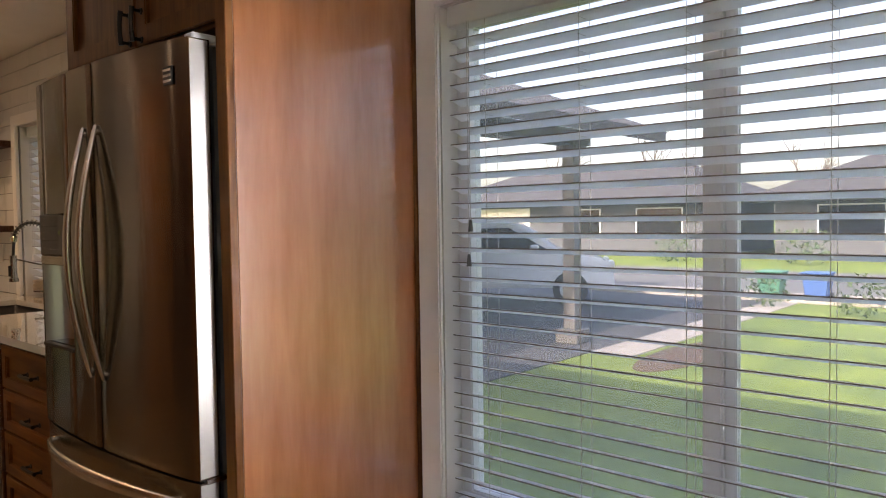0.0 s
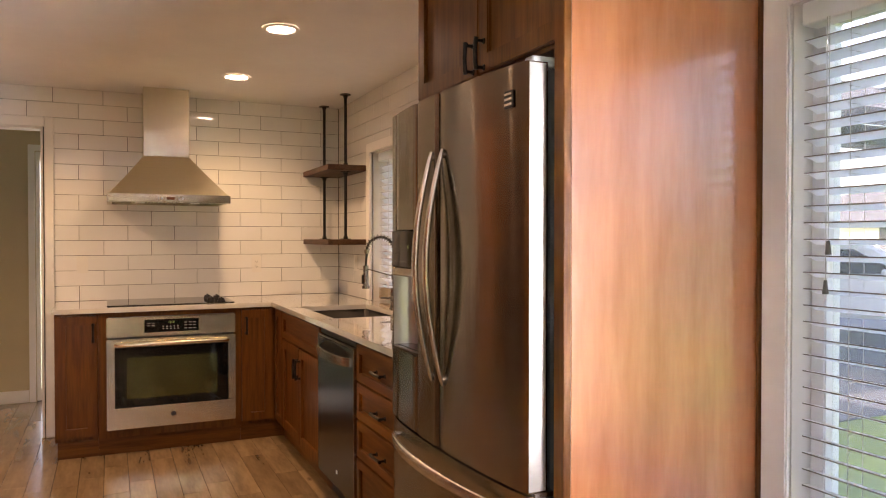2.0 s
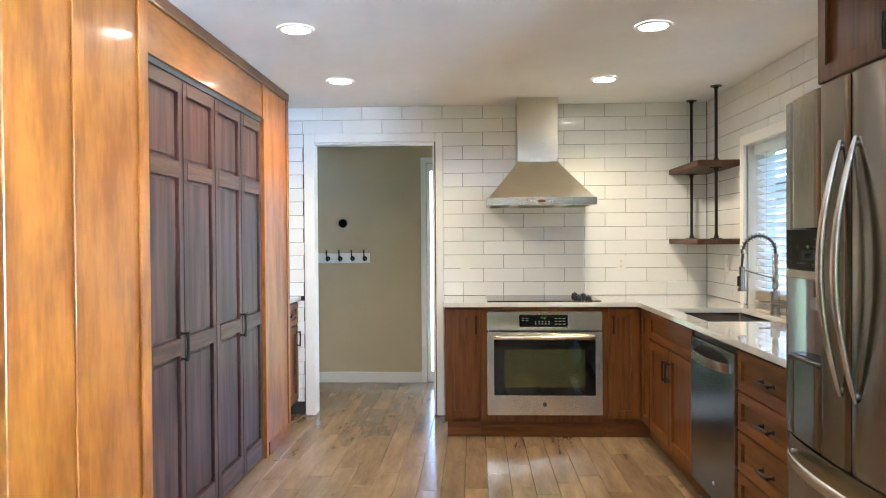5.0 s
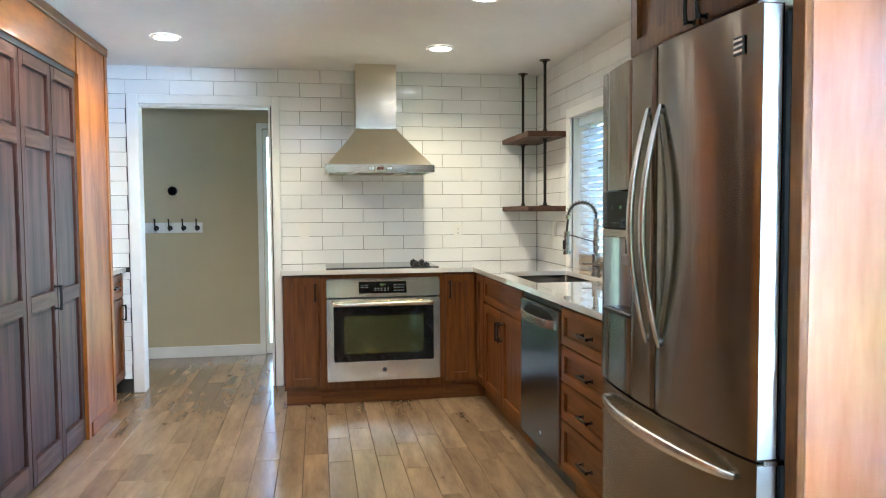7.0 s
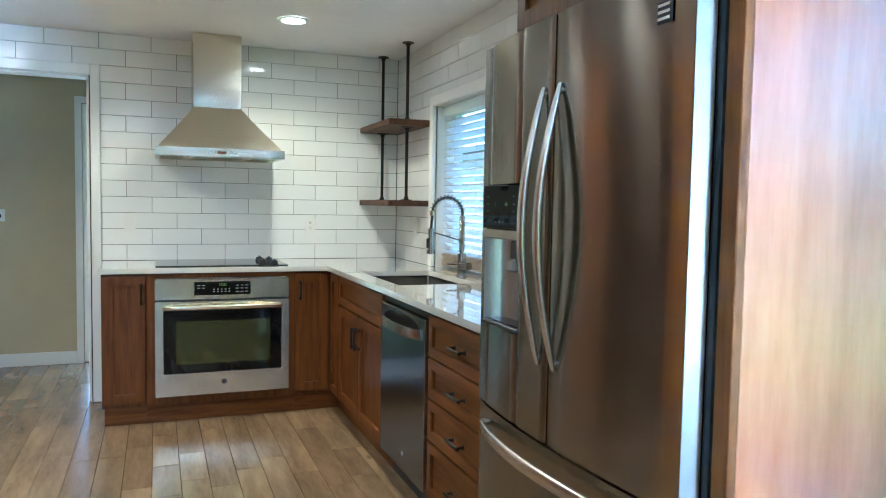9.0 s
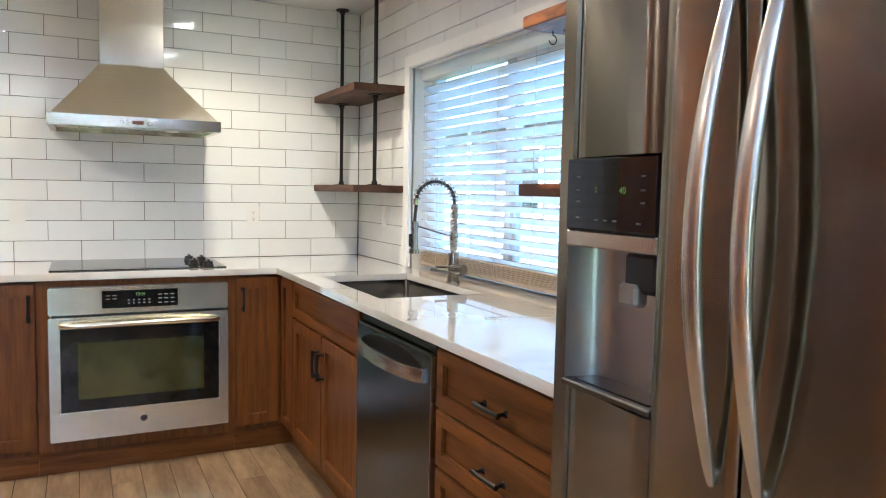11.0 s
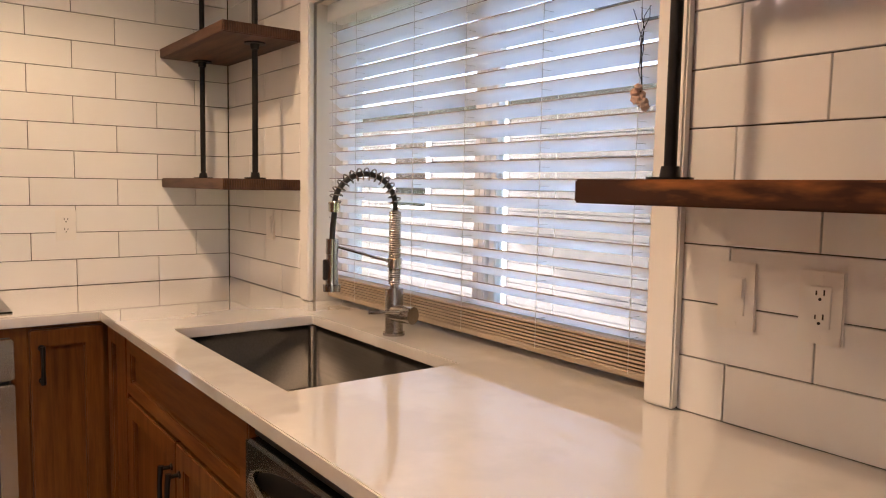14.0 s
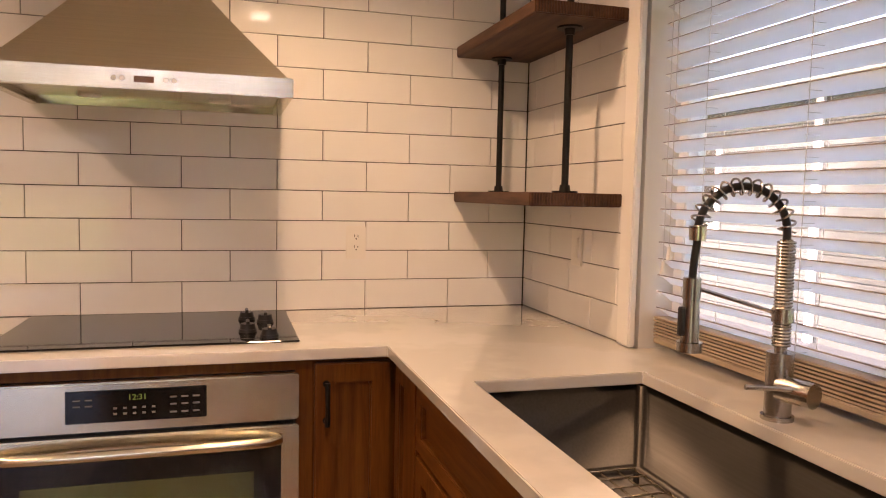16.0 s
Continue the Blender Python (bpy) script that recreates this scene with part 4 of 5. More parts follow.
part("drawer_edge", boxes((-0.7155, -0.668, Y0 - 0.0025, Y0 - 0.0005, 0.075, GAP - 0.004)), EDGE_STEEL, fz, "pale grey drawer edge")
part("gap_strip", boxes((-0.70, -0.662, Y0 + 0.002, Y1 - 0.002, GAP, GAP + 0.008)), BLACK, r)


def flat_bar(bm, pts, half_wide, half_deep, wide):
    """A bowed bar of rounded flat section; wide is the direction of its breadth."""
    pts, wide, rings = [Vector(p_) for p_ in pts], Vector(wide), []
    for i, p_ in enumerate(pts):
        d_ = (pts[min(i + 1, len(pts) - 1)] - pts[max(i - 1, 0)]).normalized()
        w_ = (wide - d_ * wide.dot(d_)).normalized()
        n_ = d_.cross(w_)
        ring = []
        for k_ in range(16):
            a_ = k_ * math.tau / 16
            c_, q_ = math.cos(a_), math.sin(a_)
            ring.append(bm.verts.new(p_ + w_ * half_wide[i] * math.copysign(abs(c_) ** 0.6, c_) + n_ * half_deep[i] * math.copysign(abs(q_) ** 0.8, q_)))
        rings.append(ring)
    for u_, v_ in zip(rings, rings[1:]):
        for k_ in range(16):
            bm.faces.new((u_[k_], u_[(k_ + 1) % 16], v_[(k_ + 1) % 16], v_[k_]))
    bm.faces.new(rings[0][::-1])
    bm.faces.new(rings[-1])
    return bm


for yy, sgn in ((SPLIT - 0.040, -1), (SPLIT + 0.040, 1)):
    bow = [math.sin(math.pi * q / 36) for q in range(37)]
    pts = [(front_x(yy) - 0.003 - 0.055 * b_ ** 0.95, yy, 0.908 + 0.695 * q / 36) for q, b_ in enumerate(bow)]
    bm = flat_bar(bmesh.new(), pts, [0.006 + 0.010 * b_ ** 0.5 for b_ in bow], [0.004 + 0.004 * b_ ** 0.5 for b_ in bow], (0, 1, 0))
    for z in (0.925, 1.586):
        cyl(bm, (front_x(yy) + 0.006, yy, z), (front_x(yy) - 0.010, yy, z), 0.010, 0.008, 14)
    part("handle", bm, SATIN, near if sgn < 0 else far, "long bowed steel handle", True)
bow = [math.sin(math.pi * q / 44) for q in range(45)]
pts = []
for q, b_ in enumerate(bow):
    y = Y0 + 0.062 + (Y1 - Y0 - 0.124) * q / 44
    pts.append((front_x(y) - 0.004 - 0.052 * b_ ** 0.6, y, 0.655 + 0.008 * b_))
bm = flat_bar(bmesh.new(), pts, [0.008 + 0.010 * b_ ** 0.5 for b_ in bow], [0.005 + 0.004 * b_ ** 0.5 for b_ in bow], (0, 0, 1))
for y in (Y0 + 0.075, Y1 - 0.075):
    cyl(bm, (front_x(y) + 0.006, y, 0.656), (front_x(y) - 0.012, y, 0.656), 0.011, 0.009, 14)
part("handle", bm, SATIN, fz, "long bowed steel drawer handle", True)
for y in (Y0 + 0.03, Y1 - 0.03):
    bm = boxes((-0.70, -0.62, y - 0.02, y + 0.02, 1.768, 1.792), bevel=0.004)
    box(bm, -0.62, -0.5, y - 0.022, y + 0.022, 1.768, 1.80, bevel=0.006)
    part("hinge_cover", bm, LIGHT_GREY if y < -3.5 else GREY_SIDE, r, "plastic hinge cover")
bm = boxes((-0.70, -0.645, Y0 - 0.004, Y0 + 0.03, GAP - 0.006, GAP + 0.008), bevel=0.002)
part("centre_hinge", bm, NICKEL, r)
bx = front_x(-3.962)
bm = boxes((bx - 0.003, bx + 0.001, -3.984, -3.940, 1.668, 1.712), bevel=0.001)
part("badge_lines", boxes(*[(bx - 0.005, bx - 0.003, -3.980, -3.944, 1.674 + q * 0.013, 1.680 + q * 0.013) for q in range(3)]), SATIN, near, "three silver bars")
part("badge", bm, BLACK, near, "small dark badge")
part("kick_grille", boxes((-0.66, -0.60, Y0 + 0.01, Y1 - 0.01, 0.005, 0.065)), BLACK, r)

# cabinet and panels round the fridge
c = thing("fridge_cabinet", (-0.3, -3.58, 1.81), "reddish-brown stained wall cabinet over the fridge with two shaker doors", "cabinet")
part("body", boxes((-0.612, 0.0, -4.068, -3.125, 1.825, CEIL - 0.001), bevel=0.001), WOOD_Z, c)
pf = facing_x(-0.612)
shaker(c, pf, -4.062, -3.602, 1.832, CEIL - 0.02, pull=(-3.637, 1.888, True, 0.095))
shaker(c, pf, -3.599, -3.128, 1.832, CEIL - 0.02, pull=(-3.568, 1.888, True, 0.095))
p = thing("fridge_surround", (-0.3, -4.08, 0), "tall reddish wood veneer end panel beside the fridge", "panel")
part("panel", boxes((-0.632, 0.0, -4.091, -4.070, 0.0, CEIL - 0.001), bevel=0.001), PANEL_WOOD, p)
part("front_stile", boxes((-0.656, -0.633, -4.093, -4.050, 0.0, CEIL - 0.001), bevel=0.002), WOOD_Z, p)
part("scribe_strip", boxes((-0.022, -0.001, -4.1005, -4.0915, 0.0, CEIL - 0.001), bevel=0.002), WOOD_Z, p, "dark scribe moulding")


# ---- pipe shelves ----
def shelf_board(y0, y1, z, label):
    ob = thing("wall_shelf", (-0.145, (y0 + y1) / 2, z), label, "shelf", "pipe shelves")
    bm = cells([-0.288, -0.004], [y0, y1], [], z, z + 0.038, lambda u, v, d: (u, v, d), 0.003)
    part("board", bm, SHELF_Y if y0 > -1 else SHELF_KNOT, ob)
    bm = bmesh.new()
    if y0 > -1:
        q = -0.284
        while q < -0.012:
            box(bm, q, q + 0.0045, y0 - 0.0025, y0 + 0.0005, z + 0.003, z + 0.035)
            q += 0.0085
        tagged(part("ridged_end", bm, SHELF_Y, ob), "sawn ridged end grain", kind="stuff")
    return ob


for z in (1.298, 1.815):
    shelf_board(-0.705, -0.005, z, "dark-stained thick wooden corner shelf hung on black pipes")
    shelf_board(-3.10, -2.272, z, "dark-stained knotty wooden shelf hung on a black pipe")


def pipe(x, y):
    ob = thing("shelf_pipe", (x, y, 1.336), "black iron pipe with flanges hung from the ceiling", "pipe", "shelf pipes")
    for z0, z1 in ((1.853, CEIL), (1.336, 1.815)):
        part("pipe", cyl(bmesh.new(), (x, y, z0 + 0.003), (x, y, z1 - 0.003), 0.0105, seg=16), IRON, ob, "", True)
        for z, s_ in ((z0, 1), (z1, -1)):
            bm = cyl(bmesh.new(), (x, y, z + 0.0005 * s_), (x, y, z + 0.006 * s_), 0.038, seg=28)
            cyl(bm, (x, y, z + 0.006 * s_), (x, y, z + 0.024 * s_), 0.017, 0.0145, seg=20)
            part("flange", bm, IRON, ob, "", True)
    return ob


for x, y in ((-0.136, -0.06), (-0.127, -0.585), (-0.14, -2.345)):
    pipe(x, y)
hk = thing("cup_hook", (-0.2, -2.31, 1.815), "small brass cup hook under the shelf", "hook")
part("hook", tube(bmesh.new(), [(-0.2, -2.31, 1.8145), (-0.2, -2.31, 1.80)] + [(-0.2 + 0.014 * math.sin(a), -2.31, 1.786 + 0.014 * math.cos(a)) for a in [0.1 + 4.4 * q / 14 for q in range(15)]], 0.0018, 7), BRONZE, hk, "", True)

# dried sprig hanging in front of the sink blind
sp = thing("dried_sprig", (-0.02, -2.19, 1.49), "dried pale blossoms hanging on thin wires", "decoration")
rng = random.Random(5)
bm = bmesh.new()
for q in range(9):
    m = Matrix.Translation((-0.022 + rng.uniform(-0.009, 0.009), -2.186 + rng.uniform(-0.013, 0.013), 1.497 + rng.uniform(-0.019, 0.019))) @ Euler([rng.uniform(0, 3) for _ in range(3)]).to_matrix().to_4x4() @ Matrix.Diagonal((1, 0.7, 0.45, 1))
    bmesh.ops.create_icosphere(bm, subdivisions=2, radius=0.0115, matrix=m)
for v in bm.verts:
    v.co += Vector([rng.uniform(-0.002, 0.002) for _ in range(3)])
part("blossoms", bm, DRIED, sp)
bm = bmesh.new()
for q in range(4):
    pts = [(-0.02 + rng.uniform(-0.006, 0.006), -2.186 + 0.016 * e * math.sin(e * 4 + q) + 0.006 * q * e, 1.505 + e * 0.16) for e in [i / 8 for i in range(9)]]
    tube(bm, pts, 0.0009, 5)
part("wires", bm, IRON, sp, "thin curled wires")


# ---- switches and outlets ----
def plate(place, u, v, kind_, label, w=0.071, hgt=0.117):
    ob = thing("outlet" if kind_ == "outlet" else "light_switch", place(u, v, 0), label, "outlet" if kind_ == "outlet" else "switch", "wall plates")
    part("plate", cells([u - w / 2, u + w / 2], [v - hgt / 2, v + hgt / 2], [], 0.0, 0.006, place, 0.0025), PLASTIC, ob)
    part("insert", cells([u - 0.0165, u + 0.0165], [v - 0.033, v + 0.033], [], 0.0055, 0.009, place, 0.001), PLASTIC, ob)
    if kind_ == "outlet":
        for dv in (-0.019, 0.019):
            for du, hh in ((-0.006, 0.009), (0.006, 0.007)):
                a, b = Vector(place(u + du - 0.0012, v + dv, 0.0088)), Vector(place(u + du + 0.0012, v + dv + hh, 0.0096))
                part("slot", boxes((a.x, b.x, a.y, b.y, a.z, b.z)), BLACK, ob)
            part("slot", cyl(bmesh.new(), place(u, v + dv - 0.006, 0.0088), place(u, v + dv - 0.006, 0.0096), 0.0026, seg=10), BLACK, ob)
    else:
        part("rocker", cells([u - 0.014, u + 0.014], [v - 0.003, v + 0.030], [], 0.0085, 0.0115, place, 0.001), PLASTIC, ob)
    for dv in (-0.048, 0.048):
        part("screw", cyl(bmesh.new(), place(u, v + dv, 0.0055), place(u, v + dv, 0.0068), 0.0032, seg=10), PLASTIC, ob)


plate(facing_y(-0.0035), -1.817, 1.163, "switch", "white rocker light switch on white tile")
plate(facing_y(-0.0035), -0.645, 1.15, "outlet", "white double outlet on white tile")
plate(facing_x(-0.0065), -2.397, 1.143, "switch", "white rocker light switch on white tile")
plate(facing_x(-0.0065), -2.540, 1.143, "outlet", "white double outlet on white tile")
plate(facing_x(-0.0065), -0.446, 1.165, "switch", "white blank wall plate on white tile")

# ---- pantry wall ----
P = -3.04
pp = facing_plus_x(P)
pantry = thing("pantry_cabinet", (-3.35, -2.0, 0), "floor-to-ceiling honey wood pantry surround with dark bifold doors", "pantry")
part("end_post", boxes((-3.70, P, -1.118, -0.548, 0, CEIL - 0.06), bevel=0.003), HONEY_Z, pantry)
part("stile", boxes((P - 0.02, P + 0.006, -1.128, -1.085, 0, CEIL - 0.06), bevel=0.002), HONEY_Z, pantry)
part("corner_stile", boxes((P + 0.0005, P + 0.008, -0.60, -0.546, 0, CEIL - 0.06), bevel=0.002), HONEY_Z, pantry)
part("header", boxes((-3.70, P, -2.72, -1.12, 2.095, CEIL - 0.06), bevel=0.002), HONEY_Y, pantry)
part("header_stile", boxes((P + 0.0005, P + 0.007, -1.15, -1.10, 2.09, CEIL - 0.06), bevel=0.002), HONEY_Z, pantry)
part("end_post", boxes((-3.70, P, -3.6, -2.722, 0, CEIL - 0.06), bevel=0.003), HONEY_Z, pantry)
part("stile", boxes((P + 0.0005, P + 0.012, -2.80, -2.722, 0, CEIL - 0.06), bevel=0.003), HONEY_Z, pantry)
part("stile", boxes((P + 0.0005, P + 0.010, -3.26, -3.19, 0, CEIL - 0.06), bevel=0.003), HONEY_Z, pantry)
part("crown", boxes((-3.70, P + 0.012, -3.6, -0.536, CEIL - 0.0595, CEIL - 0.001), bevel=0.006), CROWN, pantry, "darker crown moulding")
part("baseboard", boxes((P + 0.0005, P + 0.010, -1.07, -0.56, 0, 0.085), bevel=0.003), HONEY_Y, pantry)
part("door_track", boxes((P - 0.06, P - 0.012, -2.72, -1.13, 2.068, 2.0945)), GREY_SIDE, pantry, "grey metal door track")
part("inside", boxes((-3.70, -3.68, -2.72, -1.12, 0, 2.09)), CROWN, pantry)
EDGE = (-2.716, -2.330, -1.925, -1.515, -1.132)
for i in range(4):
    y0, y1 = EDGE[i] + 0.002, EDGE[i + 1] - 0.002
    pd = facing_plus_x(P - 0.045)
    vs = [0.012, 0.14, 0.835, 0.91, 1.622, 1.70, 2.00, 2.064]
    d = part("bifold_door", cells([y0, y0 + 0.048, y1 - 0.048, y1], vs, [(1, 1), (1, 3), (1, 5)], 0, 0.032, pd, 0.003), DOOR_Z, pantry, "dark brown stained bifold door leaf")
    for a, b in ((0.14, 0.835), (0.91, 1.622), (1.70, 2.00)):
        part("panel", cells([y0 + 0.044, y1 - 0.044], [a - 0.004, b + 0.004], [], 0.004, 0.014, pd), DOOR_Z, d)
        part("raised_field", cells([y0 + 0.062, y1 - 0.062], [a + 0.014, b - 0.014], [], 0.014, 0.022, pd, 0.007), DOOR_Z, d)
    for a, b in ((0.016, 0.137), (0.838, 0.907), (1.625, 1.697), (2.003, 2.061)):
        part("rail", cells([y0 + 0.049, y1 - 0.049], [a, b], [], 0.030, 0.0335, pd), DOOR_Y, d)
    if i in (0, 2):
        handle(d, lambda u, v, dd, q=pd: q(u, v, dd + 0.032), y1 - 0.035, 0.875, True, 0.13)

# base cabinet between pantry and doorway
c = thing("base_cabinet", (-3.4, -0.27, 0), "reddish-brown base cabinet with a drawer beside the pantry", "cabinet", "kitchen base cabinets")
part("body", boxes((-3.70, -3.12, -0.545, -0.03, T0, T1)), WOOD_Z, c)
pl = facing_plus_x(-3.12)
shaker(c, pl, -0.54, -0.04, 0.705, 0.872, "drawer_front", 0.045, True, pull=(-0.29, 0.79, False))
shaker(c, pl, -0.54, -0.04, T0 + 0.022, 0.697, pull=(-0.10, 0.6, True))
part("toe_kick", boxes((-3.70, -3.17, -0.545, -0.03, 0, T0 - 0.001)), WHITE, c, "white toe board")
t2 = tagged(new("countertop", solid("countertop", boxes((-3.70, -3.085, -0.546, -0.004, T1 + 0.0005, 0.914), bevel=0.0025), QUARTZ)), "white quartz countertop on a small base cabinet", "countertop")

# ---- hall things ----
hr = thing("hook_rack", (-3.0, 1.26, 1.17), "white board with five dark coat hooks", "coat rack")
part("board", boxes((-3.31, -2.735, 1.252, 1.2695, 1.127, 1.219), bevel=0.003), WHITE, hr)
for q in range(5):
    x = -3.245 + q * 0.1165
    bm = tube(bmesh.new(), [(x, 1.252, 1.17), (x, 1.215, 1.165), (x, 1.19, 1.19), (x, 1.185, 1.235), (x, 1.178, 1.25)], [0.008, 0.0065, 0.006, 0.006, 0.008], 10)
    tube(bm, [(x, 1.25, 1.165), (x, 1.222, 1.148), (x, 1.205, 1.155)], [0.007, 0.006, 0.008], 10)
    cyl(bm, (x, 1.2518, 1.17), (x, 1.246, 1.17), 0.022, seg=18)
    part("hook", bm, BRONZE, hr, "dark bronze coat hook", True)
th = thing("thermostat", (-2.985, 1.27, 1.5), "round black thermostat on a beige wall", "thermostat")
bm = cyl(bmesh.new(), (-2.985, 1.2695, 1.5), (-2.985, 1.248, 1.5), 0.043, 0.041, 36)
part("dial", bm, BLACK, th, "", True)
part("face", cyl(bmesh.new(), (-2.985, 1.2478, 1.5), (-2.985, 1.2465, 1.5), 0.036, seg=36), BLACK_GLASS, th)

# ---- outdoors ----
G = -0.35
structure("roof", boxes((-6.6, 0.55, -8.8, 1.6, CEIL + 0.13, CEIL + 0.34)), SHINGLE, "shingled roof with overhanging eaves", "roof")
structure("ground", boxes((0.16, 400, -300, 400, G - 0.3, G), (-300, 0.16, 1.5, 400, G - 0.3, G), (-300, 0.16, -300, -8.6, G - 0.3, G)), GRASS, "green front lawn reaching to the street", "lawn")
structure("driveway", boxes((2.2, 13.2, -1.0, 8.0, G, G + 0.012)), ASPHALT, "dark asphalt driveway", "driveway")
structure("path", boxes((6.4, 13.2, -1.55, -1.0, G, G + 0.016)), CONCRETE, "pale concrete garden path", "path")
structure("road", boxes((14.2, 21.5, -120, 160, G, G + 0.008)), ROAD, "grey asphalt street", "road")
structure("pavement", boxes((13.2, 14.2, -120, 160, G, G + 0.1), bevel=0.01), CONCRETE, "pale concrete kerb and pavement", "pavement")
mb = thing("planting_bed", (6.6, -1.9, G), "brown mulched planting bed", "garden bed")
bm = bmesh.new()
bmesh.ops.create_icosphere(bm, subdivisions=4, radius=1.0, matrix=Matrix.Translation((6.9, -2.0, G)) @ Matrix.Diagonal((1.2, 0.35, 0.05, 1)))
part("mulch", bm, MULCH, mb)
# porch
pr = thing("porch", (4.0, 0.0, G), "covered front porch with dark posts and a shingled roof", "porch")
for x, y in ((6.85, -0.45),):
    part("post", boxes((x - 0.09, x + 0.09, y - 0.09, y + 0.09, G + 0.2, 2.3), bevel=0.008), POST_PAINT, pr)
    part("post_base", boxes((x - 0.17, x + 0.17, y - 0.17, y + 0.17, G + 0.012, G + 0.2), bevel=0.012), POST_PAINT, pr)
    part("post_cap", boxes((x - 0.15, x + 0.15, y - 0.15, y + 0.15, 2.16, 2.3), bevel=0.01), POST_PAINT, pr)
part("beam", boxes((0.5, 7.1, -0.6, -0.3, 2.3, 2.5)), POST_PAINT, pr)
bm = bmesh.new()
ev, rd = (-1.3, 2.34), (3.0, 4.0)
vs_ = [bm.verts.new(p_) for p_ in ((0.3, ev[0], ev[1]), (7.9, ev[0], ev[1]), (7.9, rd[0], rd[1]), (0.3, rd[0], rd[1]), (0.3, ev[0], ev[1] + 0.16), (7.9, ev[0], ev[1] + 0.16), (7.9, rd[0], rd[1] + 0.16), (0.3, rd[0], rd[1] + 0.16))]
for q in ((0, 1, 2, 3), (4, 5, 6, 7), (0, 1, 5, 4), (1, 2, 6, 5), (2, 3, 7, 6), (3, 0, 4, 7)):
    bm.faces.new([vs_[i] for i in q])
part("roof", bm, SHINGLE, pr, "dark shingled porch roof")


def car(loc, turn):
    c_ = thing("parked_car", loc, "white compact SUV parked on the driveway", "car")
    prof = [(-2.1, 0.35), (-2.15, 0.75), (-2.05, 1.05), (-1.75, 1.5), (-1.5, 1.6), (0.1, 1.63), (0.45, 1.55), (1.15, 1.05), (1.95, 0.9), (2.12, 0.7), (2.12, 0.35)]
    bm = bmesh.new()
    sides = []
    for y, s_ in ((-0.9, 1), (0.9, 1)):
        sides.append([bm.verts.new((x, y * (1.0 if z < 1.06 else 0.80), z)) for x, z in prof])
    for i in range(len(prof)):
        j = (i + 1) % len(prof)
        bm.faces.new((sides[0][i], sides[0][j], sides[1][j], sides[1][i]))
    bm.faces.new(sides[0])
    bm.faces.new(sides[1][::-1])
    bmesh.ops.recalc_face_normals(bm, faces=bm.faces)
    bmesh.ops.bevel(bm, geom=list(bm.edges), offset=0.06, segments=2, affect="EDGES", clamp_overlap=True)
    b_ = new("body", solid("body", bm, CARPAINT, True))
    b_.parent = c_
    for s_ in (-1, 1):
        bm = bmesh.new()
        q = [(-1.55, 1.10), (-1.4, 1.48), (0.15, 1.5), (0.85, 1.10)]
        a = [bm.verts.new((x, s_ * (0.905 - 0.17 * (z - 1.06) / 0.57), z)) for x, z in q]
        b2 = [bm.verts.new((x, s_ * (0.885 - 0.17 * (z - 1.06) / 0.57), z)) for x, z in q]
        bm.faces.new(a)
        bm.faces.new(b2[::-1])
        for i in range(4):
            bm.faces.new((a[i], a[(i + 1) % 4], b2[(i + 1) % 4], b2[i]))
        w_ = new("side_window", solid("side_window", bm, BLACK_GLASS))
        w_.parent = c_
        bm = boxes((0.55, 0.72, s_ * 0.93 - 0.08, s_ * 0.93 + 0.08, 1.04, 1.18), bevel=0.03)
        m_ = new("mirror", solid("mirror", bm, CARPAINT, True))
        m_.parent = c_
        bm = boxes((2.03, 2.13, s_ * 0.65 - 0.18, s_ * 0.65 + 0.18, 0.72, 0.86), bevel=0.02)
        l_ = new("headlight", solid("headlight", bm, LIGHT_GREY))
        l_.parent = c_
        for x in (-1.3, 1.3):
            w_ = new("wheel", solid("tyre", cyl(bmesh.new(), (x, s_ * 0.72, 0.33), (x, s_ * 0.92, 0.33), 0.33, seg=28), RUBBER))
            w_.parent = c_
            rim = new("rim", solid("rim", cyl(bmesh.new(), (x, s_ * 0.915, 0.33), (x, s_ * 0.93, 0.33), 0.2, seg=20), LIGHT_GREY))
            rim.parent = w_
    c_.rotation_euler = (0, 0, radians(turn))
    return c_


car((10.3, 3.25, G + 0.012), -57)


def bin_(x, y, mat, label):
    b_ = thing("wheelie_bin", (x, y, G), label, "bin", "wheelie bins")
    bm = bmesh.new()
    bmesh.ops.create_cone(bm, cap_ends=True, segments=4, radius1=0.26, radius2=0.33, depth=0.42, matrix=Matrix.Translation((x, y, G + 0.33)) @ pose(0, 0, 0, 0, 0, 45))
    part("tub", bm, mat, b_)
    part("lid", boxes((x - 0.26, x + 0.26, y - 0.26, y + 0.26, G + 0.54, G + 0.58), bevel=0.02), mat, b_)
    for s_ in (-1, 1):
        part("wheel", cyl(bmesh.new(), (x + 0.16, y + s_ * 0.16, G + 0.12), (x + 0.16, y + s_ * 0.24, G + 0.12), 0.06), RUBBER, b_)


bin_(13.7, -1.75, BLUE, "blue plastic wheelie bin at the kerb")
bin_(13.7, -0.9, GREEN, "green plastic wheelie bin at the kerb")


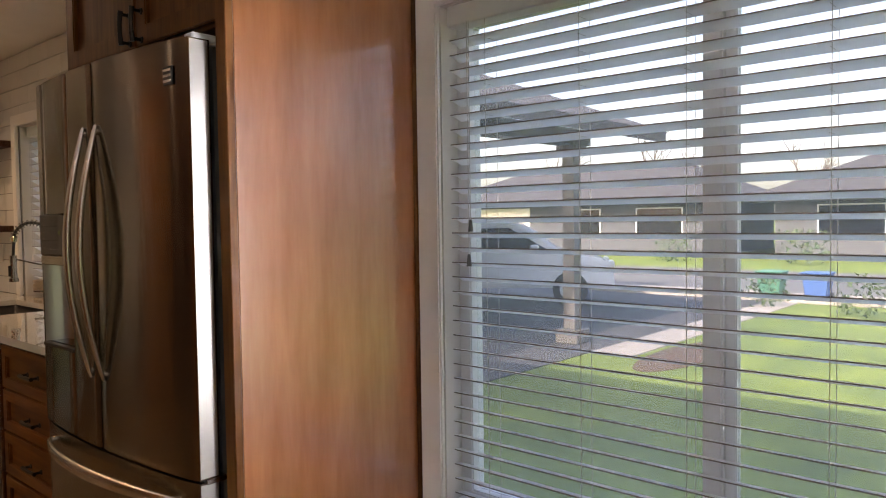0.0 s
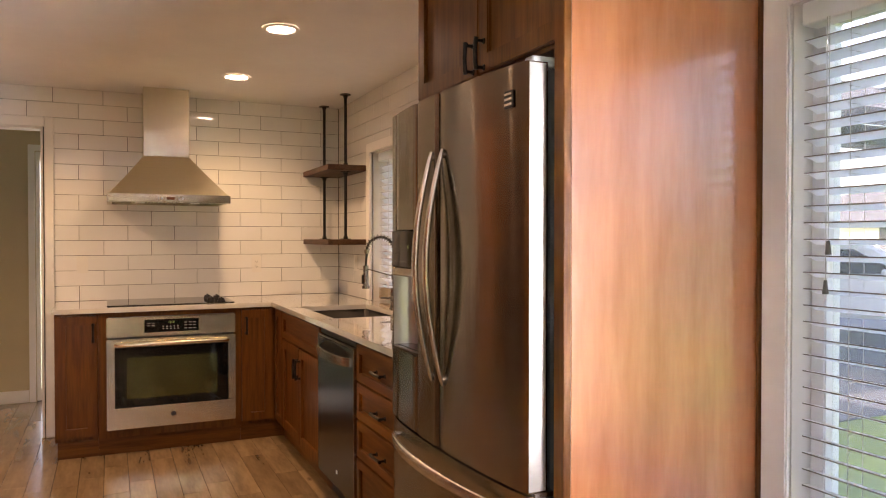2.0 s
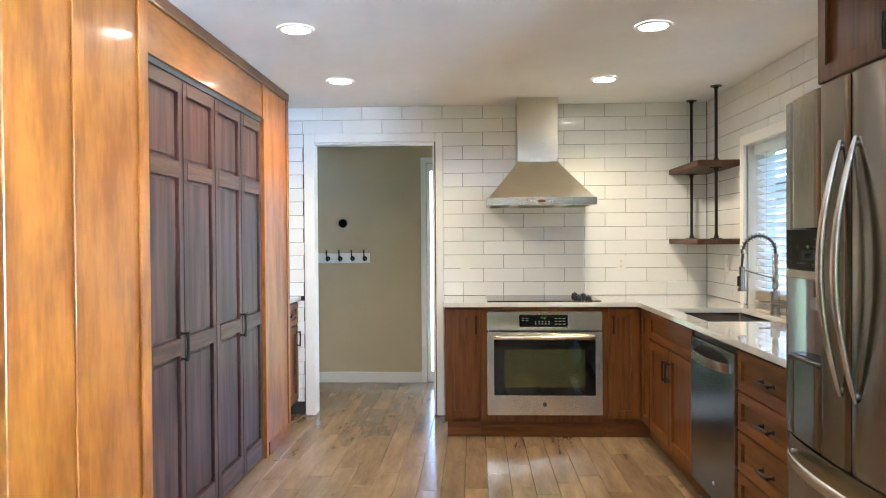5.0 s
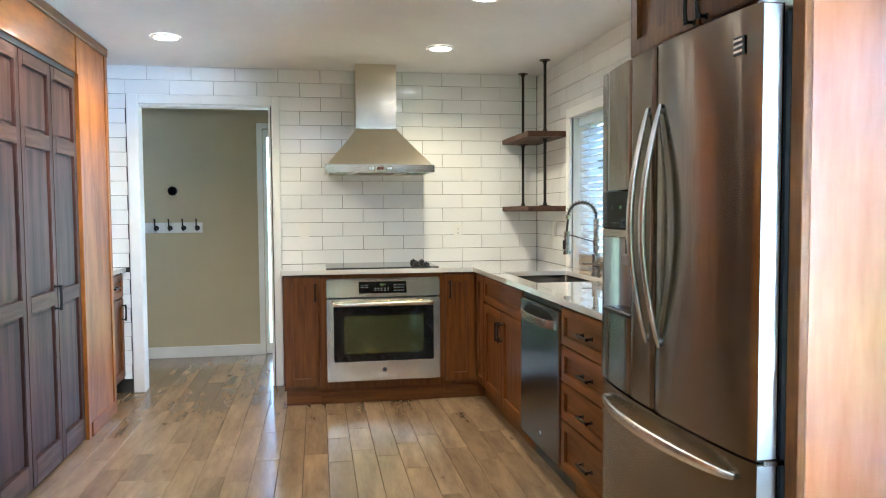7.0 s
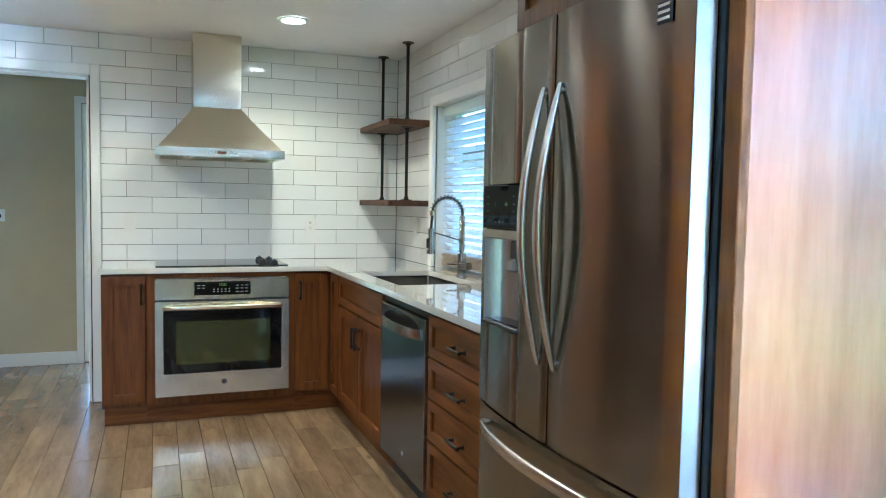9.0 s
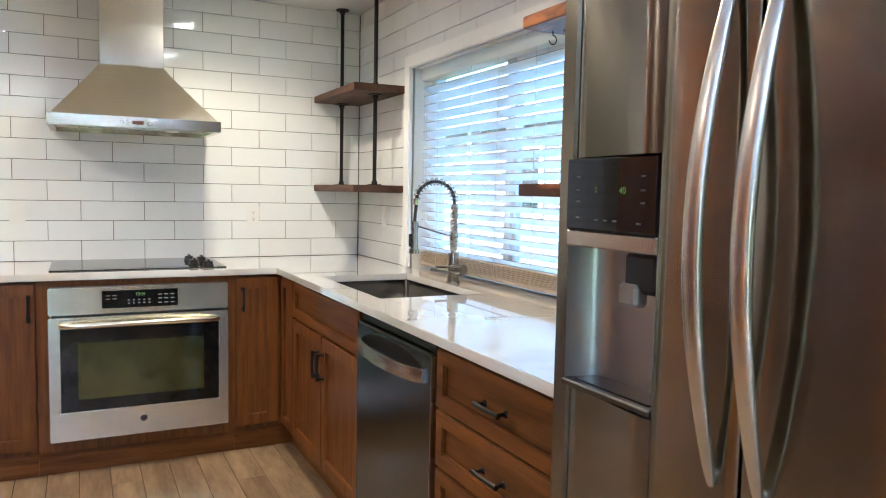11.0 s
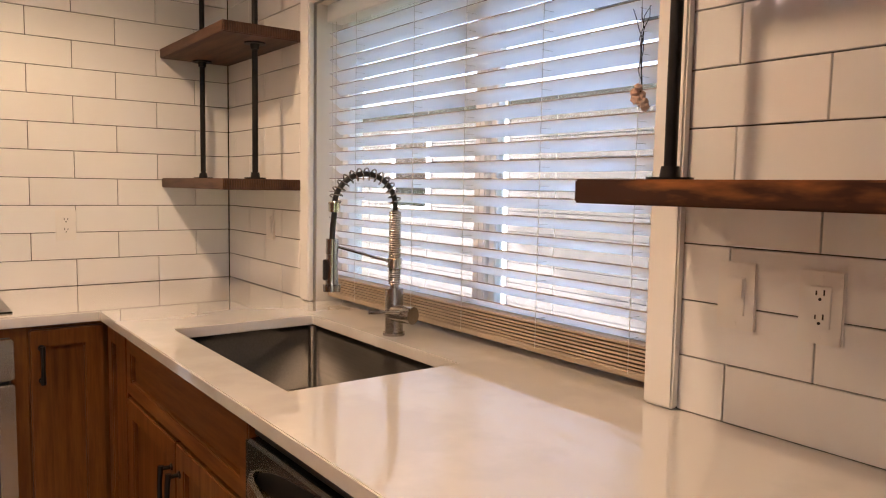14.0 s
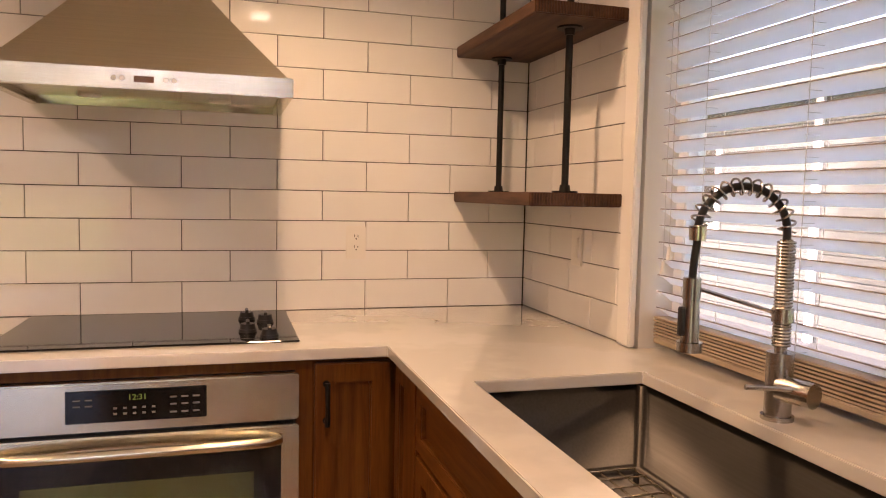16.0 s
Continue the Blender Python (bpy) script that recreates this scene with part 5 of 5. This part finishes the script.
def house(x0, y0, w, d, hgt, label, wall_mat, doors):
    o_ = thing("house", (x0 + d / 2, y0 + w / 2, G), label, "house")
    part("wall", boxes((x0, x0 + d, y0, y0 + w, G, G + hgt)), wall_mat, o_)
    bm = bmesh.new()
    e = 1.3
    zz = G + hgt
    pts = [(x0 - e, y0 - e, zz), (x0 - e, y0 + w + e, zz), (x0 + d + e, y0 + w + e, zz), (x0 + d + e, y0 - e, zz), (x0 + d / 2, y0 + w * 0.18, zz + 2.1), (x0 + d / 2, y0 + w * 0.82, zz + 2.1)]
    v_ = [bm.verts.new(q) for q in pts]
    for q in ((0, 1, 5, 4), (1, 2, 5), (2, 3, 4, 5), (3, 0, 4), (0, 3, 2, 1)):
        bm.faces.new([v_[i] for i in q])
    part("roof", bm, SHINGLE, o_, "dark shingled roof")
    for u, wid, z0, z1, kind_ in doors:
        if kind_ == "window":
            wi = part("window", cells([y0 + u, y0 + u + 0.05, y0 + u + wid - 0.05, y0 + u + wid], [G + z0, G + z0 + 0.05, G + z1 - 0.05, G + z1], [(1, 1)], 0.0, 0.06, facing_x(x0), 0.01), VINYL, o_)
            part("pane", boxes((x0 - 0.025, x0 - 0.003, y0 + u + 0.05, y0 + u + wid - 0.05, G + z0 + 0.05, G + z1 - 0.05)), BLACK_GLASS, wi)
        else:
            part("garage_door", boxes((x0 - 0.05, x0 - 0.002, y0 + u, y0 + u + wid, G + z0, G + z1), bevel=0.01), VINYL, o_)
    return o_


house(29, 6.5, 15, 9, 2.25, "grey bungalow across the street with a shingled roof", SIDING, [(1, 2.2, 0.9, 2.1, "window"), (5, 1.6, 0.9, 2.1, "window"), (9, 4.6, 0.0, 2.2, "garage")])
house(30, -12.0, 16, 9, 2.25, "grey bungalow across the street with white garage doors", SIDING, [(1, 2.0, 0.9, 2.1, "window"), (4.5, 2.4, 0.0, 2.15, "garage"), (9, 1.2, 0.9, 2.1, "window"), (12, 2.4, 0.9, 2.1, "window")])
side = thing("neighbour_house", (6.7, 8.5, G), "grey neighbouring house wall with a white window", "house")
part("wall", boxes((5.6, 5.8, 1.2, 16.0, G, 2.7)), SHADED_SIDING, side)
bm = bmesh.new()
lo, hi = [], []
for x_, z_ in ((5.0, 2.62), (9.6, 3.6), (9.6, 3.75), (5.0, 2.78)):
    lo.append(bm.verts.new((x_, 0.7, z_)))
    hi.append(bm.verts.new((x_, 16.5, z_)))
for q in range(4):
    bm.faces.new((lo[q], lo[(q + 1) % 4], hi[(q + 1) % 4], hi[q]))
bm.faces.new(lo)
bm.faces.new(hi[::-1])
part("roof", bm, SHINGLE, side, "dark shingled roof with eaves")
part("gutter", boxes((4.9, 4.998, 0.7, 16.5, 2.64, 2.76), bevel=0.02), VINYL, side, "white eaves gutter")
for q in range(21):
    part("siding_board", boxes((5.575, 5.599, 1.2, 16.0, G + 0.1 + q * 0.14, G + 0.232 + q * 0.14), bevel=0.004), SHADED_SIDING, side)
for y in (6.2,):
    wi = part("window", cells([y, y + 0.1, y + 1.0, y + 1.1], [0.9, 1.0, 2.1, 2.2], [(1, 1)], 0.0, 0.05, facing_x(5.57), 0.01), VINYL, side)
    part("pane", boxes((5.55, 5.569, y + 0.1, y + 1.0, 1.0, 2.1)), BLACK_GLASS, wi)
for y in (1.25, 4.4, 8.8):
    part("corner_board", boxes((5.53, 5.574, y, y + 0.12, G, 2.7), bevel=0.005), VINYL, side, "white upright board")


def bare_tree(x, y, hgt, seed, leafy=False):
    rg = random.Random(seed)
    t_ = thing("tree", (x, y, G), "dark evergreen tree across the street" if leafy else "bare winter tree across the street", "tree", "street trees")
    bm = bmesh.new()
    ends = []

    def limb(p, d, length, rad, depth):
        pts, q = [p], p
        for i in range(4):
            d = (d + Vector([rg.uniform(-0.15, 0.15) for _ in range(3)])).normalized()
            q = q + d * length / 4
            pts.append(q)
        tube(bm, pts, [rad * (1 - 0.12 * i) for i in range(5)], 5)
        ends.append(q)
        if depth:
            for i in range(4 if depth > 1 else 3):
                nd = (d + Vector((rg.uniform(-1, 1), rg.uniform(-1, 1), rg.uniform(-0.1, 0.6))) * 0.8).normalized()
                limb(pts[rg.randint(2, 4)], nd, length * 0.62, rad * 0.5, depth - 1)
    limb(Vector((x, y, G)), Vector((0, 0, 1)), hgt * 0.5, hgt * 0.018, 3)
    part("trunk", bm, BARK, t_)
    if leafy:
        bm = bmesh.new()
        for i in range(900):
            e = rg.random()
            rr = hgt * 0.22 * (1 - e) ** 0.8 * rg.uniform(0.3, 1.1)
            a = rg.uniform(0, math.tau)
            c_ = Vector((x + rr * math.cos(a), y + rr * math.sin(a), G + hgt * (0.12 + 0.88 * e)))
            s_ = hgt * 0.03
            p_ = [bm.verts.new(c_ + Vector([rg.uniform(-s_, s_) for _ in range(3)])) for _ in range(3)]
            bm.faces.new(p_)
        part("crown", bm, LEAF, t_)


for i, (x, y, hh, lf) in enumerate(((46, 14, 8, False), (48, 8, 7.5, False), (52, 3, 6, True), (54, 0.5, 7, True), (50, 19, 9, False), (56, -3, 6.5, True), (44, 25, 8, False), (58, -8, 7, True))):
    bare_tree(x, y, hh, 20 + i, lf)


def bush(x, y, s_, seed):
    rg = random.Random(seed)
    b_ = thing("bush", (x, y, G), "small leafy garden shrub by the street", "shrub", "garden shrubs")
    bm = bmesh.new()
    for i in range(260):
        a, e = rg.uniform(0, math.tau), rg.uniform(0.05, 1)
        rr = s_ * rg.uniform(0.2, 1) * math.sqrt(1 - (e - 0.45) ** 2)
        c_ = Vector((x + rr * math.cos(a), y + rr * math.sin(a), G + 1.3 * s_ * e))
        p_ = [bm.verts.new(c_ + Vector([rg.uniform(-0.12, 0.12) for _ in range(3)]) * s_) for _ in range(3)]
        bm.faces.new(p_)
    part("leaves", bm, LEAF, b_)


for i, (x, y, s_) in enumerate(((12.4, -1.2, 0.45), (12.0, -2.9, 0.5), (24.5, 6.0, 0.8), (24.8, 1.5, 0.9))):
    bush(x, y, s_, 60 + i)

# ---- tiles, one by one ----
TP, TW, TH, JOINT = 0.1035, 0.3067, 0.0085, 0.0025
tile_meshes = {}


def tile_mesh(w, h_):
    key = (round(w, 3), round(h_, 3))
    if key not in tile_meshes:
        w, h_ = key
        b = 0.0012
        a, t = TH - 0.0012, TH
        v = [(-w / 2, -h_ / 2, 0), (w / 2, -h_ / 2, 0), (w / 2, h_ / 2, 0), (-w / 2, h_ / 2, 0)]
        v += [(x, y, a) for x, y, _ in v] + [(x - b * (1 if x > 0 else -1), y - b * (1 if y > 0 else -1), t) for x, y, _ in v]
        fs = [(8, 9, 10, 11)] + [(i, (i + 1) % 4, (i + 1) % 4 + 4, i + 4) for i in range(4)] + [(i + 4, (i + 1) % 4 + 4, (i + 1) % 4 + 8, i + 8) for i in range(4)]
        me = bpy.data.meshes.new("tile")
        me.from_pydata(v, [], fs)
        me.materials.append(TILE)
        tile_meshes[key] = me
    return tile_meshes[key]


def tile_wall(parent, u0, u1, z0, z1, holes, first, turn):
    """Running-bond tiles over the stretch u0 to u1, cut round the holes (u0, u1, z0, z1); turn gives a tile's pose."""
    rg = random.Random(3)
    row = 0
    z = z0
    while z < z1 - 0.01:
        za, zb = z + JOINT / 2, min(z + TP, z1) - JOINT / 2
        start = first - (TW / 2 if row % 2 else 0)
        n = math.floor((u0 - start) / TW)
        while start + n * TW < u1:
            a, b = max(start + n * TW, u0) + JOINT / 2, min(start + (n + 1) * TW, u1) - JOINT / 2
            n += 1
            spans = [(a, b, za, zb)]
            for h0_, h1_, hz0, hz1 in holes:
                nxt = []
                for s0, s1, q0, q1 in spans:
                    if s1 <= h0_ or s0 >= h1_ or q1 <= hz0 or q0 >= hz1:
                        nxt.append((s0, s1, q0, q1))
                        continue
                    if s0 < h0_:
                        nxt.append((s0, h0_, q0, q1))
                    if s1 > h1_:
                        nxt.append((h1_, s1, q0, q1))
                    m0, m1 = max(s0, h0_), min(s1, h1_)
                    if q1 > hz1:
                        nxt.append((m0, m1, hz1, q1))
                    if q0 < hz0:
                        nxt.append((m0, m1, q0, hz0))
                spans = nxt
            for s0, s1, q0, q1 in spans:
                if s1 - s0 < 0.008 or q1 - q0 < 0.008:
                    continue
                ob = new("tile", tile_mesh(s1 - s0, q1 - q0))
                ob.parent = parent
                ob.matrix_local = turn((s0 + s1) / 2, (q0 + q1) / 2) @ pose(0, 0, 0, rg.uniform(-0.12, 0.12), rg.uniform(-0.08, 0.08), 0)
        z += TP
        row += 1


tile_wall(wall_range, -3.70, -0.008, 0.9145, CEIL - 0.001, [(-3.06, -1.984, 0, 2.153)], -0.303, lambda u, v: pose(u, 0.0055, v, 90, 0, 0))
tile_wall(wall_range, -1.984, -1.955, 0.0, 0.912, [], -0.303, lambda u, v: pose(u, 0.0055, v, 90, 0, 0))
tile_wall(wall_range, -3.12, -3.06, 0.1, 0.88, [], -0.303, lambda u, v: pose(u, 0.0055, v, 90, 0, 0))
tile_wall(wall_window, -3.115, -0.004, 0.9145, CEIL - 0.001, [(SW[0] - 0.063, SW[1] + 0.063, 0, SW[3] + 0.063)], -2.378, lambda u, v: pose(0.0025, u, v, 90, 0, -90))

# ---- floor planks, one by one ----
PW = 0.127
plank_meshes = {}


def plank_mesh(length, w):
    key = (round(length, 2), w)
    if key not in plank_meshes:
        ln = key[0] - 0.0012
        b, t = 0.0012, 0.012
        v = [(-w / 2, 0, 0), (w / 2, 0, 0), (w / 2, ln, 0), (-w / 2, ln, 0)]
        v += [(x, y, t - 0.002) for x, y, _ in v] + [(x - b * (1 if x > 0 else -1), y + (b if y == 0 else -b), t) for x, y, _ in v]
        fs = [(8, 9, 10, 11)] + [(i, (i + 1) % 4, (i + 1) % 4 + 4, i + 4) for i in range(4)] + [(i + 4, (i + 1) % 4 + 4, (i + 1) % 4 + 8, i + 8) for i in range(4)]
        me = bpy.data.meshes.new("plank")
        me.from_pydata(v, [], fs)
        me.materials.append(PLANK)
        plank_meshes[key] = me
    return plank_meshes[key]


floor = bpy.data.objects["floor"]
rg = random.Random(9)
far_planks = bmesh.new()
for i in range(-48, 0):
    x = -0.095 + i * PW + 0.127
    if x < -6.1:
        continue
    y, first_cut = -8.29, rg.uniform(0.2, 1.0)
    while y < 1.2:
        ln = min(first_cut or rg.choice((0.4, 0.5, 0.6, 0.7, 0.9, 1.1, 1.2)), 1.268 - y)
        first_cut = 0
        behind = x < -3.72 and -3.65 < y + ln / 2 < 0.12
        if -3.15 < x < -0.5 and y > -5.2:
            ob = new("plank", plank_mesh(ln, PW - 0.0011))
            ob.parent = floor
            ob.location = (x, y, -0.012)
            ob.rotation_euler = (rg.uniform(-0.04, 0.04) * 0.02, rg.uniform(-0.3, 0.3) * 0.02, 0)
        elif not behind:
            me = plank_mesh(ln, PW - 0.0011)
            vv = [far_planks.verts.new((p_.co.x + x, p_.co.y + y, p_.co.z - 0.012)) for p_ in me.vertices]
            for pl_ in me.polygons:
                far_planks.faces.new([vv[j] for j in pl_.vertices])
        y += ln
fp = new("far_planks", solid("far_planks", far_planks, PLANK))
fp.parent = floor
tagged(fp, "oak planks farther off", kind="stuff")
